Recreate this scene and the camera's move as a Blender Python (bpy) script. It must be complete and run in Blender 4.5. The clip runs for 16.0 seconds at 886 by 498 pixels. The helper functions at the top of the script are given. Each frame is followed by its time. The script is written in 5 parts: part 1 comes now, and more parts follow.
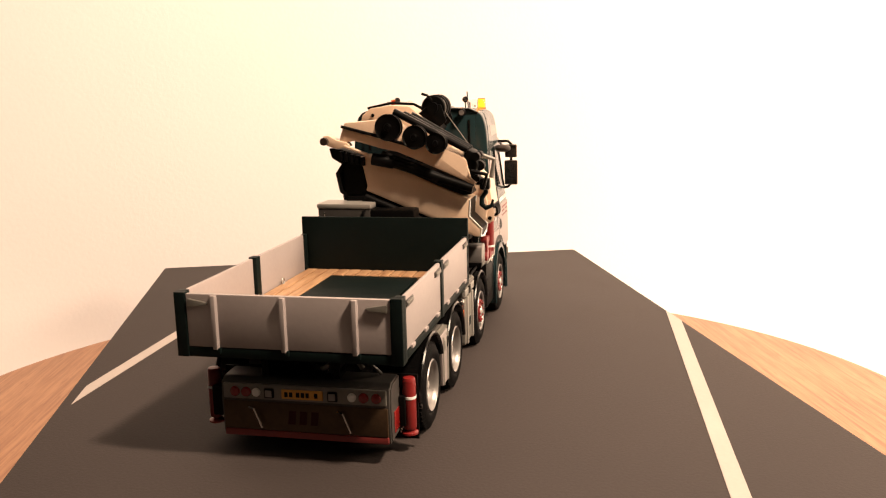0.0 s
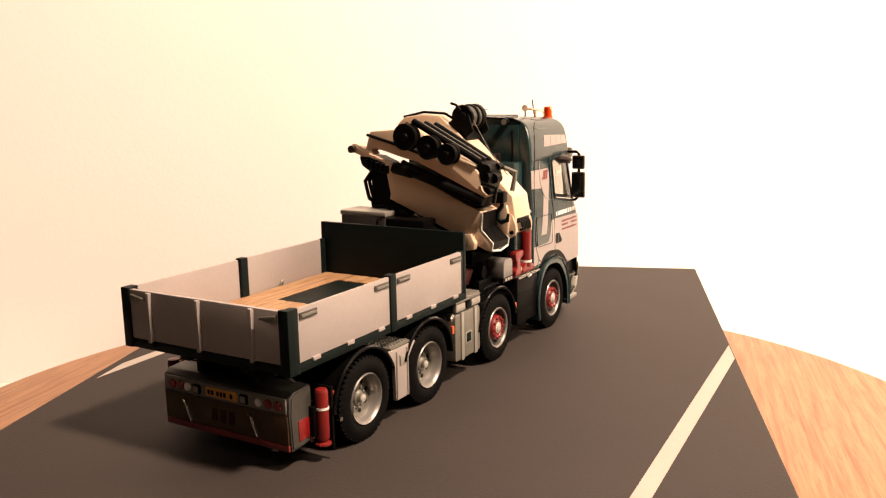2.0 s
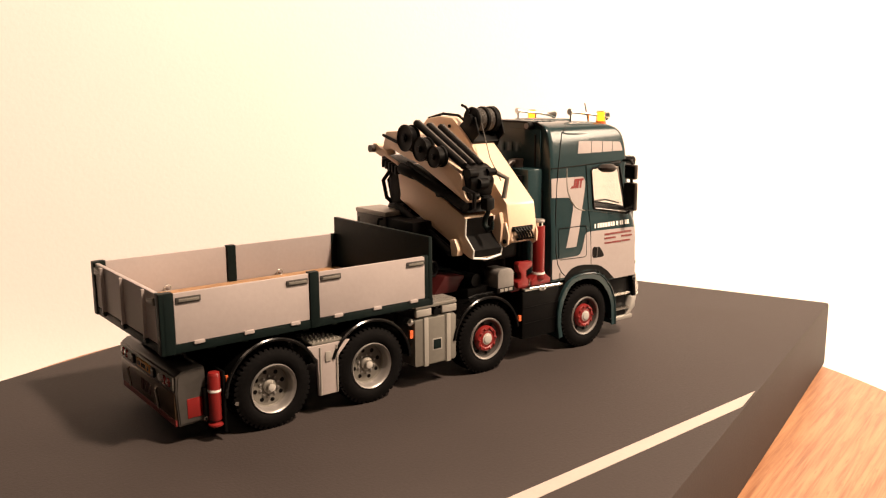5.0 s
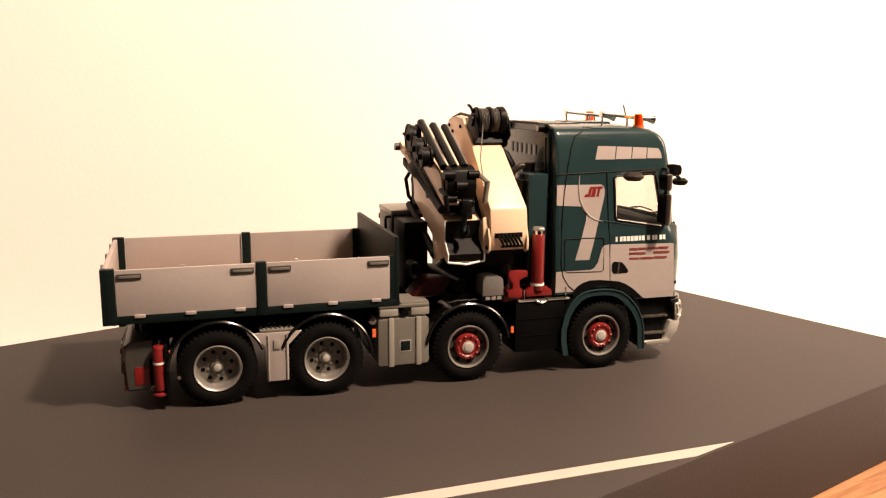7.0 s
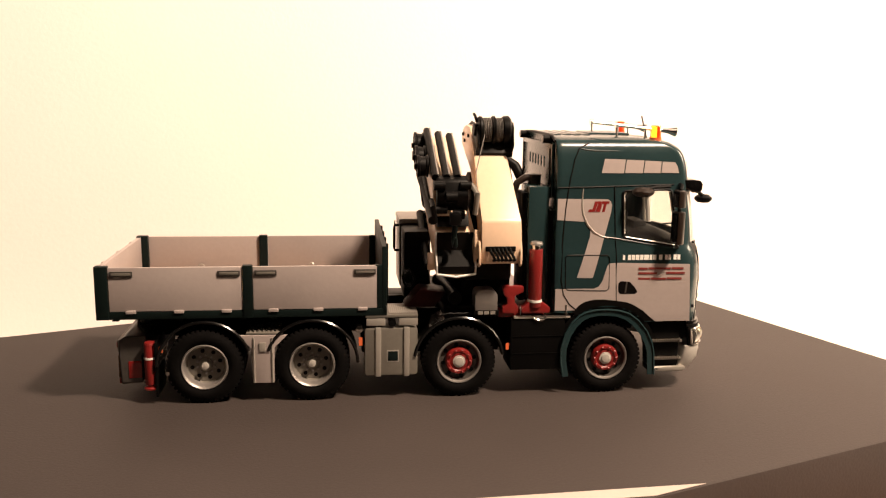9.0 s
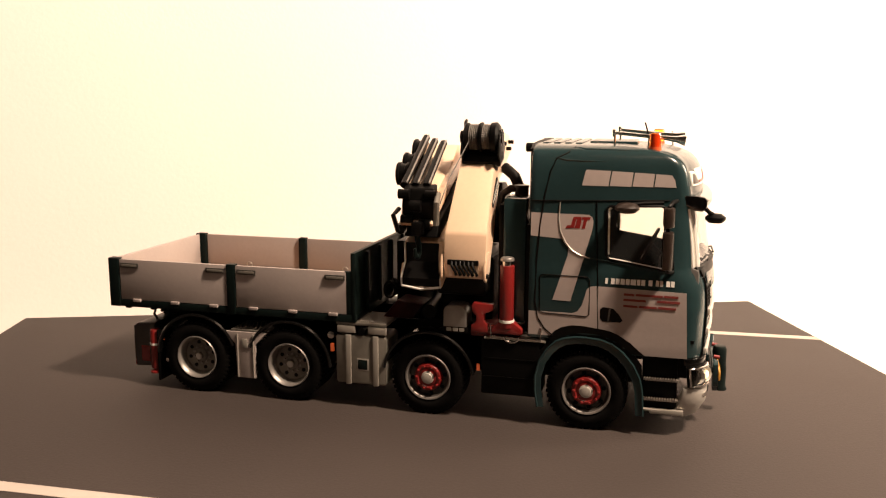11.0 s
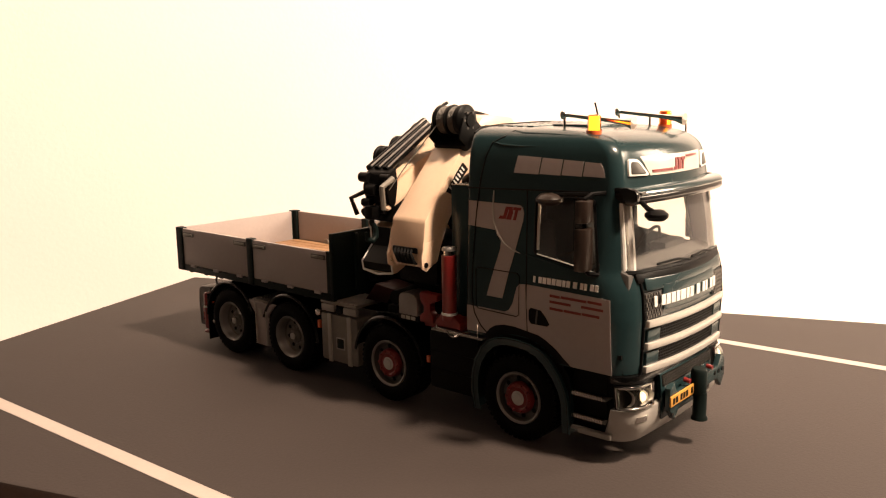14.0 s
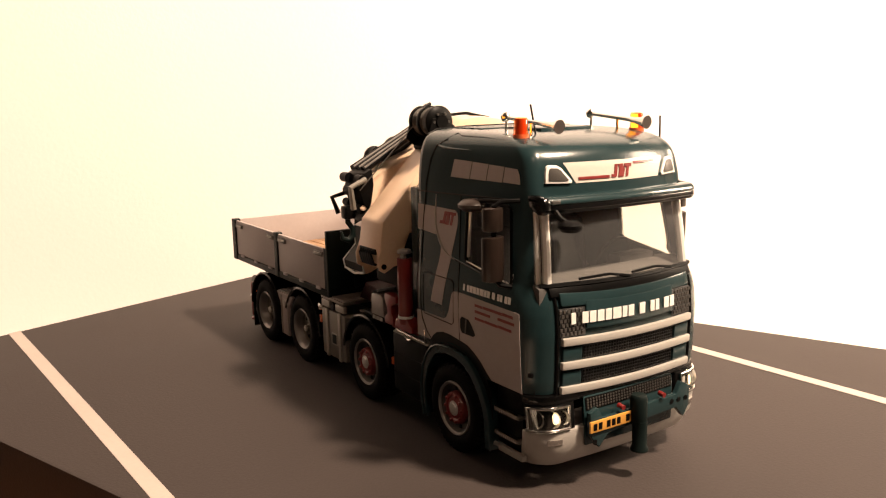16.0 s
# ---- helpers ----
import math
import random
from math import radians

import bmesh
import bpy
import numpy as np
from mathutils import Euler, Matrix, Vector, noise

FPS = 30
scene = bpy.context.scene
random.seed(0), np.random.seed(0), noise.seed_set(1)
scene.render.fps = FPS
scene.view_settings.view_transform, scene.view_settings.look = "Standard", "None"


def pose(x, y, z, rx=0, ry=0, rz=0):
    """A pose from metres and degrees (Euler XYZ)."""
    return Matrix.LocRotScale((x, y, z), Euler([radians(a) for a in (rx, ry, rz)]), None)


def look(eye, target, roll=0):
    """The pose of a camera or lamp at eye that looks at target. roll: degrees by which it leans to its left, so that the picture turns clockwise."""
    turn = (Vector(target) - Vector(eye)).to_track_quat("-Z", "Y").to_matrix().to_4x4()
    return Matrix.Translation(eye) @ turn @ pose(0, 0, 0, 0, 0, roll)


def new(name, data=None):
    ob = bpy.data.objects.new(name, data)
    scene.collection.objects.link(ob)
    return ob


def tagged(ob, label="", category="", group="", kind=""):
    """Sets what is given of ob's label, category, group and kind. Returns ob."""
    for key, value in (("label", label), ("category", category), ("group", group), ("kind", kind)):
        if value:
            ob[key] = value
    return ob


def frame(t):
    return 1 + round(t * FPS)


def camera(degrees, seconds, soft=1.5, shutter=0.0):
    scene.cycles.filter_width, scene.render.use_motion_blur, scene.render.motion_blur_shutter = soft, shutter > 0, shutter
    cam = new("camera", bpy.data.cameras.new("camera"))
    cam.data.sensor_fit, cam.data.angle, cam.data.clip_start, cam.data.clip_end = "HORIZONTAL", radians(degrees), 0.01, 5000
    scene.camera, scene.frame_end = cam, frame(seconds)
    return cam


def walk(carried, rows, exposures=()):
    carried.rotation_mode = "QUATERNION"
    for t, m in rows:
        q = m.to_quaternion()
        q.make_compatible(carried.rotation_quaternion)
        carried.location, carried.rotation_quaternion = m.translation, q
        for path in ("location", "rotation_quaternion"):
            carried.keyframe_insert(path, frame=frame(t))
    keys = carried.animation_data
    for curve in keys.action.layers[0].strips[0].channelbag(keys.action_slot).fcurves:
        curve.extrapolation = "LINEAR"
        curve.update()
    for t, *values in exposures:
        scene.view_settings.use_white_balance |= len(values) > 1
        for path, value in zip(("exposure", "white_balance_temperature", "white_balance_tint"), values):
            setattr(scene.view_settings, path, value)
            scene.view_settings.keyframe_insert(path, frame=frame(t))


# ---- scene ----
K = 0.02                      # the lorry is a 1:50 model: 1 m of lorry is 2 cm
AX, AY = 2.336, -0.120        # the turntable's axis in the lorry's plan
ZB = 0.0432                   # height of the box's lid over the table
cam = camera(54.77, 16.0, soft=1.2)
CAM_ROWS = [
    (0.0, -0.22019, -0.06081, 0.11715, 79.216, 1.232, -78.128),
    (0.5, -0.22039, -0.06069, 0.11902, 79.066, 0.973, -78.064),
    (1.0, -0.22000, -0.06017, 0.11940, 79.054, 0.881, -77.836),
    (1.5, -0.22009, -0.06006, 0.11944, 79.226, 0.901, -77.761),
    (2.0, -0.22018, -0.06017, 0.11927, 79.362, 1.005, -77.823),
    (2.5, -0.21968, -0.06030, 0.11883, 79.293, 0.828, -77.965),
    (3.0, -0.21976, -0.06071, 0.11866, 79.126, 0.561, -78.176),
    (3.5, -0.21990, -0.06087, 0.11880, 79.200, 0.653, -78.231),
    (4.0, -0.22040, -0.06101, 0.11901, 79.431, 0.756, -78.225),
    (6.5, -0.22224, -0.06188, 0.11758, 79.739, -0.413, -78.423),
    (7.0, -0.22254, -0.06202, 0.11872, 79.547, -0.300, -78.470),
    (7.5, -0.22311, -0.06214, 0.11886, 79.717, -0.406, -78.443),
    (8.0, -0.22330, -0.06214, 0.11971, 79.703, -0.561, -78.408),
    (8.5, -0.22340, -0.06220, 0.11988, 79.742, -0.580, -78.426),
    (9.0, -0.22130, -0.06143, 0.12048, 79.653, -0.761, -78.289),
    (11.5, -0.21906, -0.06112, 0.11980, 80.423, 0.092, -78.476),
    (12.0, -0.21953, -0.06148, 0.11998, 80.584, 0.290, -78.612),
    (12.5, -0.21847, -0.06095, 0.11893, 80.217, 0.282, -78.501),
    (13.0, -0.21887, -0.06106, 0.11819, 80.058, 0.504, -78.495),
    (13.5, -0.21931, -0.06092, 0.11785, 79.875, 0.656, -78.348),
    (14.0, -0.21974, -0.06081, 0.11813, 79.477, 0.832, -78.228),
    (14.5, -0.22029, -0.06097, 0.11691, 79.652, 0.903, -78.274),
    (15.0, -0.22073, -0.06105, 0.11728, 79.566, 1.063, -78.199),
    (15.5, -0.22059, -0.06089, 0.11836, 79.376, 1.104, -78.135),
    (16.0, -0.22085, -0.06066, 0.11846, 79.414, 1.163, -77.970),
]
TURN = [(0.0, -0.16), (0.5, -5.25), (1.0, -10.04), (1.5, -14.83), (2.0, -18.19), (2.5, -21.26), (3.0, -23.46), (3.5, -26.05), (4.0, -30.31), (6.5, -56.46), (7.0, -61.19), (7.5, -63.27), (8.0, -64.89), (8.5, -67.20), (9.0, -71.56), (11.5, -97.09), (12.0, -99.38), (12.5, -101.39), (13.0, -107.49), (13.5, -112.70), (14.0, -118.66), (14.5, -123.41), (15.0, -127.29), (15.5, -129.37), (16.0, -134.43)]
walk(cam, [(t, pose(x, y, z, rx, ry, rz)) for t, x, y, z, rx, ry, rz in CAM_ROWS],
     [(0.0, -0.12), (4.0, -0.10), (8.0, 0.0), (12.0, 0.05), (14.0, 0.14), (16.0, 0.14)])

# ---- light ----
world = bpy.data.worlds.new("world")
scene.world = world
world.use_nodes = True
bg = world.node_tree.nodes["Background"]
bg.inputs["Color"].default_value = (1.0, 0.86, 0.72, 1)
bg.inputs["Strength"].default_value = 0.01


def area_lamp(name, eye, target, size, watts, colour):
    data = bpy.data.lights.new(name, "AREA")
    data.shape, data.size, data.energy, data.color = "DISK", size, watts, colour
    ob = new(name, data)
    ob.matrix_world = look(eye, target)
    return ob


area_lamp("room_lamp", (-0.15, -0.385, 0.65), (0.04, -0.05, 0.05), 0.07, 11.8, (1.0, 0.76, 0.565))
# added fill light behind the camera, no lamp of the room
area_lamp("fill_lamp", (-0.85, -0.30, 1.10), (0.04, -0.05, 0.05), 0.40, 1.4, (1.0, 0.70, 0.50))
area_lamp("wall_lamp", (0.20, -0.66, 0.36), (0.40, -0.25, 0.28), 0.28, 6.0, (1.0, 0.78, 0.57))


# ---- materials ----
def material(name, colour, rough=0.5, metal=0.0, grain=60.0, vary=0.12, bump=0.05, coat=0.0, fine=900.0, spec=0.5, alt=None):
    m = bpy.data.materials.new(name)
    m.use_nodes = True
    nt = m.node_tree
    b = nt.nodes["Principled BSDF"]
    b.inputs["Metallic"].default_value = metal
    b.inputs["Specular IOR Level"].default_value = spec
    b.inputs["Coat Weight"].default_value = coat
    b.inputs["Coat Roughness"].default_value = 0.08
    co = nt.nodes.new("ShaderNodeTexCoord")
    n1 = nt.nodes.new("ShaderNodeTexNoise")
    n1.inputs["Scale"].default_value = grain
    n1.inputs["Detail"].default_value = 5
    n2 = nt.nodes.new("ShaderNodeTexNoise")
    n2.inputs["Scale"].default_value = fine
    n2.inputs["Detail"].default_value = 3
    nt.links.new(co.outputs["Object"], n1.inputs["Vector"])
    nt.links.new(co.outputs["Object"], n2.inputs["Vector"])
    mix = nt.nodes.new("ShaderNodeMix")
    mix.data_type = "RGBA"
    lo = tuple(c * (1 - vary) for c in colour) if alt is None else alt
    hi = tuple(min(1, c * (1 + vary)) for c in colour)
    mix.inputs[6].default_value, mix.inputs[7].default_value = (*lo, 1), (*hi, 1)
    ramp = nt.nodes.new("ShaderNodeMapRange")
    ramp.inputs["From Min"].default_value, ramp.inputs["From Max"].default_value = 0.32, 0.68
    add = nt.nodes.new("ShaderNodeMath")
    add.operation = "MULTIPLY_ADD"
    add.inputs[1].default_value = 0.35
    nt.links.new(n2.outputs["Fac"], add.inputs[0])
    sub = nt.nodes.new("ShaderNodeMath")
    sub.operation = "MULTIPLY"
    sub.inputs[1].default_value = 0.65
    nt.links.new(n1.outputs["Fac"], sub.inputs[0])
    nt.links.new(sub.outputs[0], add.inputs[2])
    nt.links.new(add.outputs[0], ramp.inputs["Value"])
    nt.links.new(ramp.outputs[0], mix.inputs[0])
    nt.links.new(mix.outputs[2], b.inputs["Base Color"])
    rr = nt.nodes.new("ShaderNodeMapRange")
    rr.inputs["To Min"].default_value, rr.inputs["To Max"].default_value = max(0.03, rough - 0.08), min(1, rough + 0.08)
    nt.links.new(n1.outputs["Fac"], rr.inputs["Value"])
    nt.links.new(rr.outputs[0], b.inputs["Roughness"])
    bp = nt.nodes.new("ShaderNodeBump")
    bp.inputs["Strength"].default_value = bump
    bp.inputs["Distance"].default_value = 0.0006
    nt.links.new(n2.outputs["Fac"], bp.inputs["Height"])
    nt.links.new(bp.outputs["Normal"], b.inputs["Normal"])
    return m


def wood(name, light, dark, scale, stretch, turn=0.0, lo=0.33, hi=0.62):
    m = bpy.data.materials.new(name)
    m.use_nodes = True
    nt = m.node_tree
    b = nt.nodes["Principled BSDF"]
    co = nt.nodes.new("ShaderNodeTexCoord")
    mp = nt.nodes.new("ShaderNodeMapping")
    mp.inputs["Scale"].default_value = stretch
    mr = nt.nodes.new("ShaderNodeMapping")
    mr.inputs["Rotation"].default_value = (0, 0, radians(turn))
    nt.links.new(co.outputs["Object"], mr.inputs["Vector"])
    nt.links.new(mr.outputs[0], mp.inputs["Vector"])
    n1 = nt.nodes.new("ShaderNodeTexNoise")
    n1.inputs["Scale"].default_value, n1.inputs["Detail"].default_value = scale, 6
    n2 = nt.nodes.new("ShaderNodeTexNoise")
    n2.inputs["Scale"].default_value, n2.inputs["Detail"].default_value = scale * 2.2, 4
    n2.inputs["Distortion"].default_value = 0.4
    for n in (n1, n2):
        nt.links.new(mp.outputs[0], n.inputs["Vector"])
    cr = nt.nodes.new("ShaderNodeValToRGB")
    cr.color_ramp.elements[0].position, cr.color_ramp.elements[1].position = lo, hi
    cr.color_ramp.elements[0].color, cr.color_ramp.elements[1].color = (*dark, 1), (*light, 1)
    # short dark flecks along the grain
    n3 = nt.nodes.new("ShaderNodeTexNoise")
    n3.inputs["Scale"].default_value, n3.inputs["Detail"].default_value = scale * 1.1, 2
    m3 = nt.nodes.new("ShaderNodeMapping")
    m3.inputs["Scale"].default_value = (stretch[0] * 5, stretch[1] * 1.6, stretch[2])
    nt.links.new(mr.outputs[0], m3.inputs["Vector"])
    nt.links.new(m3.outputs[0], n3.inputs["Vector"])
    fl = nt.nodes.new("ShaderNodeMapRange")
    fl.inputs["From Min"].default_value, fl.inputs["From Max"].default_value = 0.60, 0.74
    fl.inputs["To Max"].default_value = 0.55
    nt.links.new(n3.outputs["Fac"], fl.inputs["Value"])
    dk = nt.nodes.new("ShaderNodeMix")
    dk.data_type = "RGBA"
    dk.inputs[7].default_value = (*dark, 1)
    nt.links.new(fl.outputs[0], dk.inputs[0])
    ad = nt.nodes.new("ShaderNodeMath")
    ad.operation = "MULTIPLY_ADD"
    ad.inputs[1].default_value = 0.5
    hf = nt.nodes.new("ShaderNodeMath")
    hf.operation = "MULTIPLY"
    hf.inputs[1].default_value = 0.5
    nt.links.new(n2.outputs["Fac"], hf.inputs[0])
    nt.links.new(n1.outputs["Fac"], ad.inputs[0])
    nt.links.new(hf.outputs[0], ad.inputs[2])
    nt.links.new(ad.outputs[0], cr.inputs[0])
    nt.links.new(cr.outputs[0], dk.inputs[6])
    nt.links.new(dk.outputs[2], b.inputs["Base Color"])
    b.inputs["Roughness"].default_value = 0.45
    bp = nt.nodes.new("ShaderNodeBump")
    bp.inputs["Strength"].default_value, bp.inputs["Distance"].default_value = 0.08, 0.0005
    nt.links.new(ad.outputs[0], bp.inputs["Height"])
    nt.links.new(bp.outputs[0], b.inputs["Normal"])
    return m


def glass(name, tint, rough=0.02, haze=0.0):
    m = bpy.data.materials.new(name)
    m.use_nodes = True
    nt = m.node_tree
    nt.nodes.remove(nt.nodes["Principled BSDF"])
    tr = nt.nodes.new("ShaderNodeBsdfTransparent")
    tr.inputs[0].default_value = (*tint, 1)
    gl = nt.nodes.new("ShaderNodeBsdfGlossy")
    gl.inputs["Roughness"].default_value = rough
    lw = nt.nodes.new("ShaderNodeLayerWeight")
    lw.inputs[0].default_value = 0.5
    pw = nt.nodes.new("ShaderNodeMath")
    pw.operation = "POWER"
    pw.inputs[1].default_value = 4.0
    nt.links.new(lw.outputs["Facing"], pw.inputs[0])
    fr = nt.nodes.new("ShaderNodeMath")
    fr.operation = "MULTIPLY_ADD"
    fr.inputs[1].default_value, fr.inputs[2].default_value = 0.75, 0.08
    nt.links.new(pw.outputs[0], fr.inputs[0])
    mx = nt.nodes.new("ShaderNodeMixShader")
    nt.links.new(fr.outputs[0], mx.inputs[0])
    nt.links.new(tr.outputs[0], mx.inputs[1])
    nt.links.new(gl.outputs[0], mx.inputs[2])
    # diffuse film: hazy plastic, with the grey of its reflections painted in
    df = nt.nodes.new("ShaderNodeBsdfDiffuse")
    df.inputs[0].default_value = (0.7, 0.7, 0.7, 1)
    sm = nt.nodes.new("ShaderNodeTexNoise")
    sm.inputs["Scale"].default_value = 90.0
    am = nt.nodes.new("ShaderNodeMath")
    am.operation = "MULTIPLY"
    am.inputs[1].default_value = 2 * haze
    nt.links.new(sm.outputs["Fac"], am.inputs[0])
    dm = nt.nodes.new("ShaderNodeMixShader")
    nt.links.new(am.outputs[0], dm.inputs[0])
    nt.links.new(mx.outputs[0], dm.inputs[1])
    nt.links.new(df.outputs[0], dm.inputs[2])
    nt.links.new(dm.outputs[0], nt.nodes["Material Output"].inputs["Surface"])
    return m


GREEN = material("petrol_green_paint", (0.0145, 0.032, 0.035), 0.24, coat=0.12, vary=0.10, bump=0.02, spec=0.35)
SHINE = material("glossy_green_plastic", (0.0145, 0.032, 0.035), 0.18, coat=0.4, vary=0.10, bump=0.03)
DKGREEN = material("dark_green_steel", (0.0042, 0.0085, 0.008), 0.5, vary=0.2, bump=0.04, spec=0.12)
GREY = material("light_grey_panel", (0.35, 0.30, 0.285), 0.50, vary=0.06, bump=0.04, spec=0.35)
SILVER = material("silver_grey_paint", (0.36, 0.335, 0.30), 0.38, metal=0.35, vary=0.08)
CREAM = material("cream_crane_paint", (0.74, 0.54, 0.385), 0.36, vary=0.05, bump=0.03, coat=0.2)
BLACK = material("black_plastic", (0.0022, 0.002, 0.002), 0.45, vary=0.25, spec=0.11)
RUBBER = material("tyre_rubber", (0.0042, 0.0038, 0.0038), 0.7, vary=0.25, bump=0.15, spec=0.05)
RED = material("red_paint", (0.18, 0.011, 0.010), 0.38, vary=0.12, coat=0.2)
CHROME = material("chrome", (0.75, 0.72, 0.68), 0.16, metal=1.0, vary=0.05, bump=0.01)
RIM = material("dull_aluminium", (0.29, 0.27, 0.255), 0.40, metal=0.6, vary=0.1)
DULL = material("tank_aluminium", (0.20, 0.185, 0.16), 0.45, metal=0.4, vary=0.1)
WHITE = material("white_paint", (0.78, 0.76, 0.72), 0.45, vary=0.04)
ORANGE = material("orange_lens", (0.75, 0.15, 0.05), 0.25, vary=0.08, coat=0.5)
YELLOW = material("plate_yellow", (0.58, 0.28, 0.05), 0.45, vary=0.06)
LENSRED = material("red_lens", (0.20, 0.010, 0.009), 0.2, vary=0.1, coat=0.6)
CARD = material("dark_road_card", (0.0395, 0.031, 0.0283), 0.70, grain=26, vary=0.13, bump=0.14, fine=1400, spec=0.25)
LINE = material("white_road_line", (0.44, 0.38, 0.34), 0.6, grain=90, vary=0.06)
WALL = material("cream_plaster_wall", (0.75, 0.69, 0.67), 0.9, grain=9, vary=0.02, bump=0.10, fine=650)
TABLE = material("white_table_top", (0.82, 0.78, 0.72), 0.5, grain=9, vary=0.02)
BAMBOO = wood("bamboo_turntable", (0.43, 0.215, 0.105), (0.24, 0.095, 0.042), 30, (0.9, 19.0, 19.0), -15.5, 0.34, 0.60)
PLANK = wood("plank_wood", (0.50, 0.30, 0.16), (0.26, 0.13, 0.06), 60, (1.0, 8.0, 8.0))
CABLE = material("wire_rope_steel", (0.12, 0.11, 0.10), 0.5, metal=0.6, fine=2500, bump=0.5, vary=0.4)
# lining lightened: the windscreen's haze is put into its colour
LINING = material("haze_lightened_lining", (0.15, 0.148, 0.150), 0.7, vary=0.2)
SEAT = material("cab_interior_grey", (0.075, 0.068, 0.064), 0.8, vary=0.2)
GLASS = glass("hazy_cab_glass", (0.90, 0.90, 0.86), 0.02, 0.06)
PANE = glass("door_glass", (0.88, 0.88, 0.85), 0.02, 0.02)
LENS = glass("lamp_glass", (0.95, 0.93, 0.88), 0.05)
PALE = material("pale_silver", (0.52, 0.49, 0.45), 0.32, metal=0.3, vary=0.06)
BRONZE = material("dark_bronze_panel", (0.075, 0.045, 0.024), 0.32, metal=0.5, vary=0.3)
STEEL = material("dark_steel", (0.075, 0.068, 0.062), 0.4, metal=0.4, vary=0.2)
BRIGHT = material("bright_trim", (0.86, 0.83, 0.78), 0.22, metal=0.25, vary=0.05, coat=0.4)
# red with the bed's shade put into it; also used for the rear emblem
MAROON = material("darkened_red", (0.035, 0.004, 0.004), 0.5, vary=0.2, spec=0.2)
GLOSS = material("gloss_black", (0.0028, 0.0027, 0.0027), 0.18, vary=0.2, spec=0.5)
BROWN = material("dark_brown_plastic", (0.018, 0.011, 0.008), 0.35, vary=0.25, spec=0.4)
INK = material("dull_red_print", (0.17, 0.022, 0.02), 0.5, vary=0.1)
SIGN = material("pale_gloss_sign", (0.60, 0.55, 0.49), 0.25, vary=0.04, coat=0.9)
MESH = material("black_grille_mesh", (0.02, 0.02, 0.02), 0.45, fine=3000, vary=0.4, bump=0.6)


def glowing(name, colour, strength):
    m = bpy.data.materials.new(name)
    m.use_nodes = True
    b = m.node_tree.nodes["Principled BSDF"]
    b.inputs["Base Color"].default_value = (*colour, 1)
    b.inputs["Emission Color"].default_value = (*colour, 1)
    b.inputs["Emission Strength"].default_value = strength
    return m


GLOW = glowing("beacon_light", (1.0, 0.62, 0.06), 3.0)
BULB = glowing("headlamp_bulb", (1.0, 0.74, 0.44), 2.2)
AMBER = glass("amber_glass", (1.0, 0.56, 0.32), 0.05)


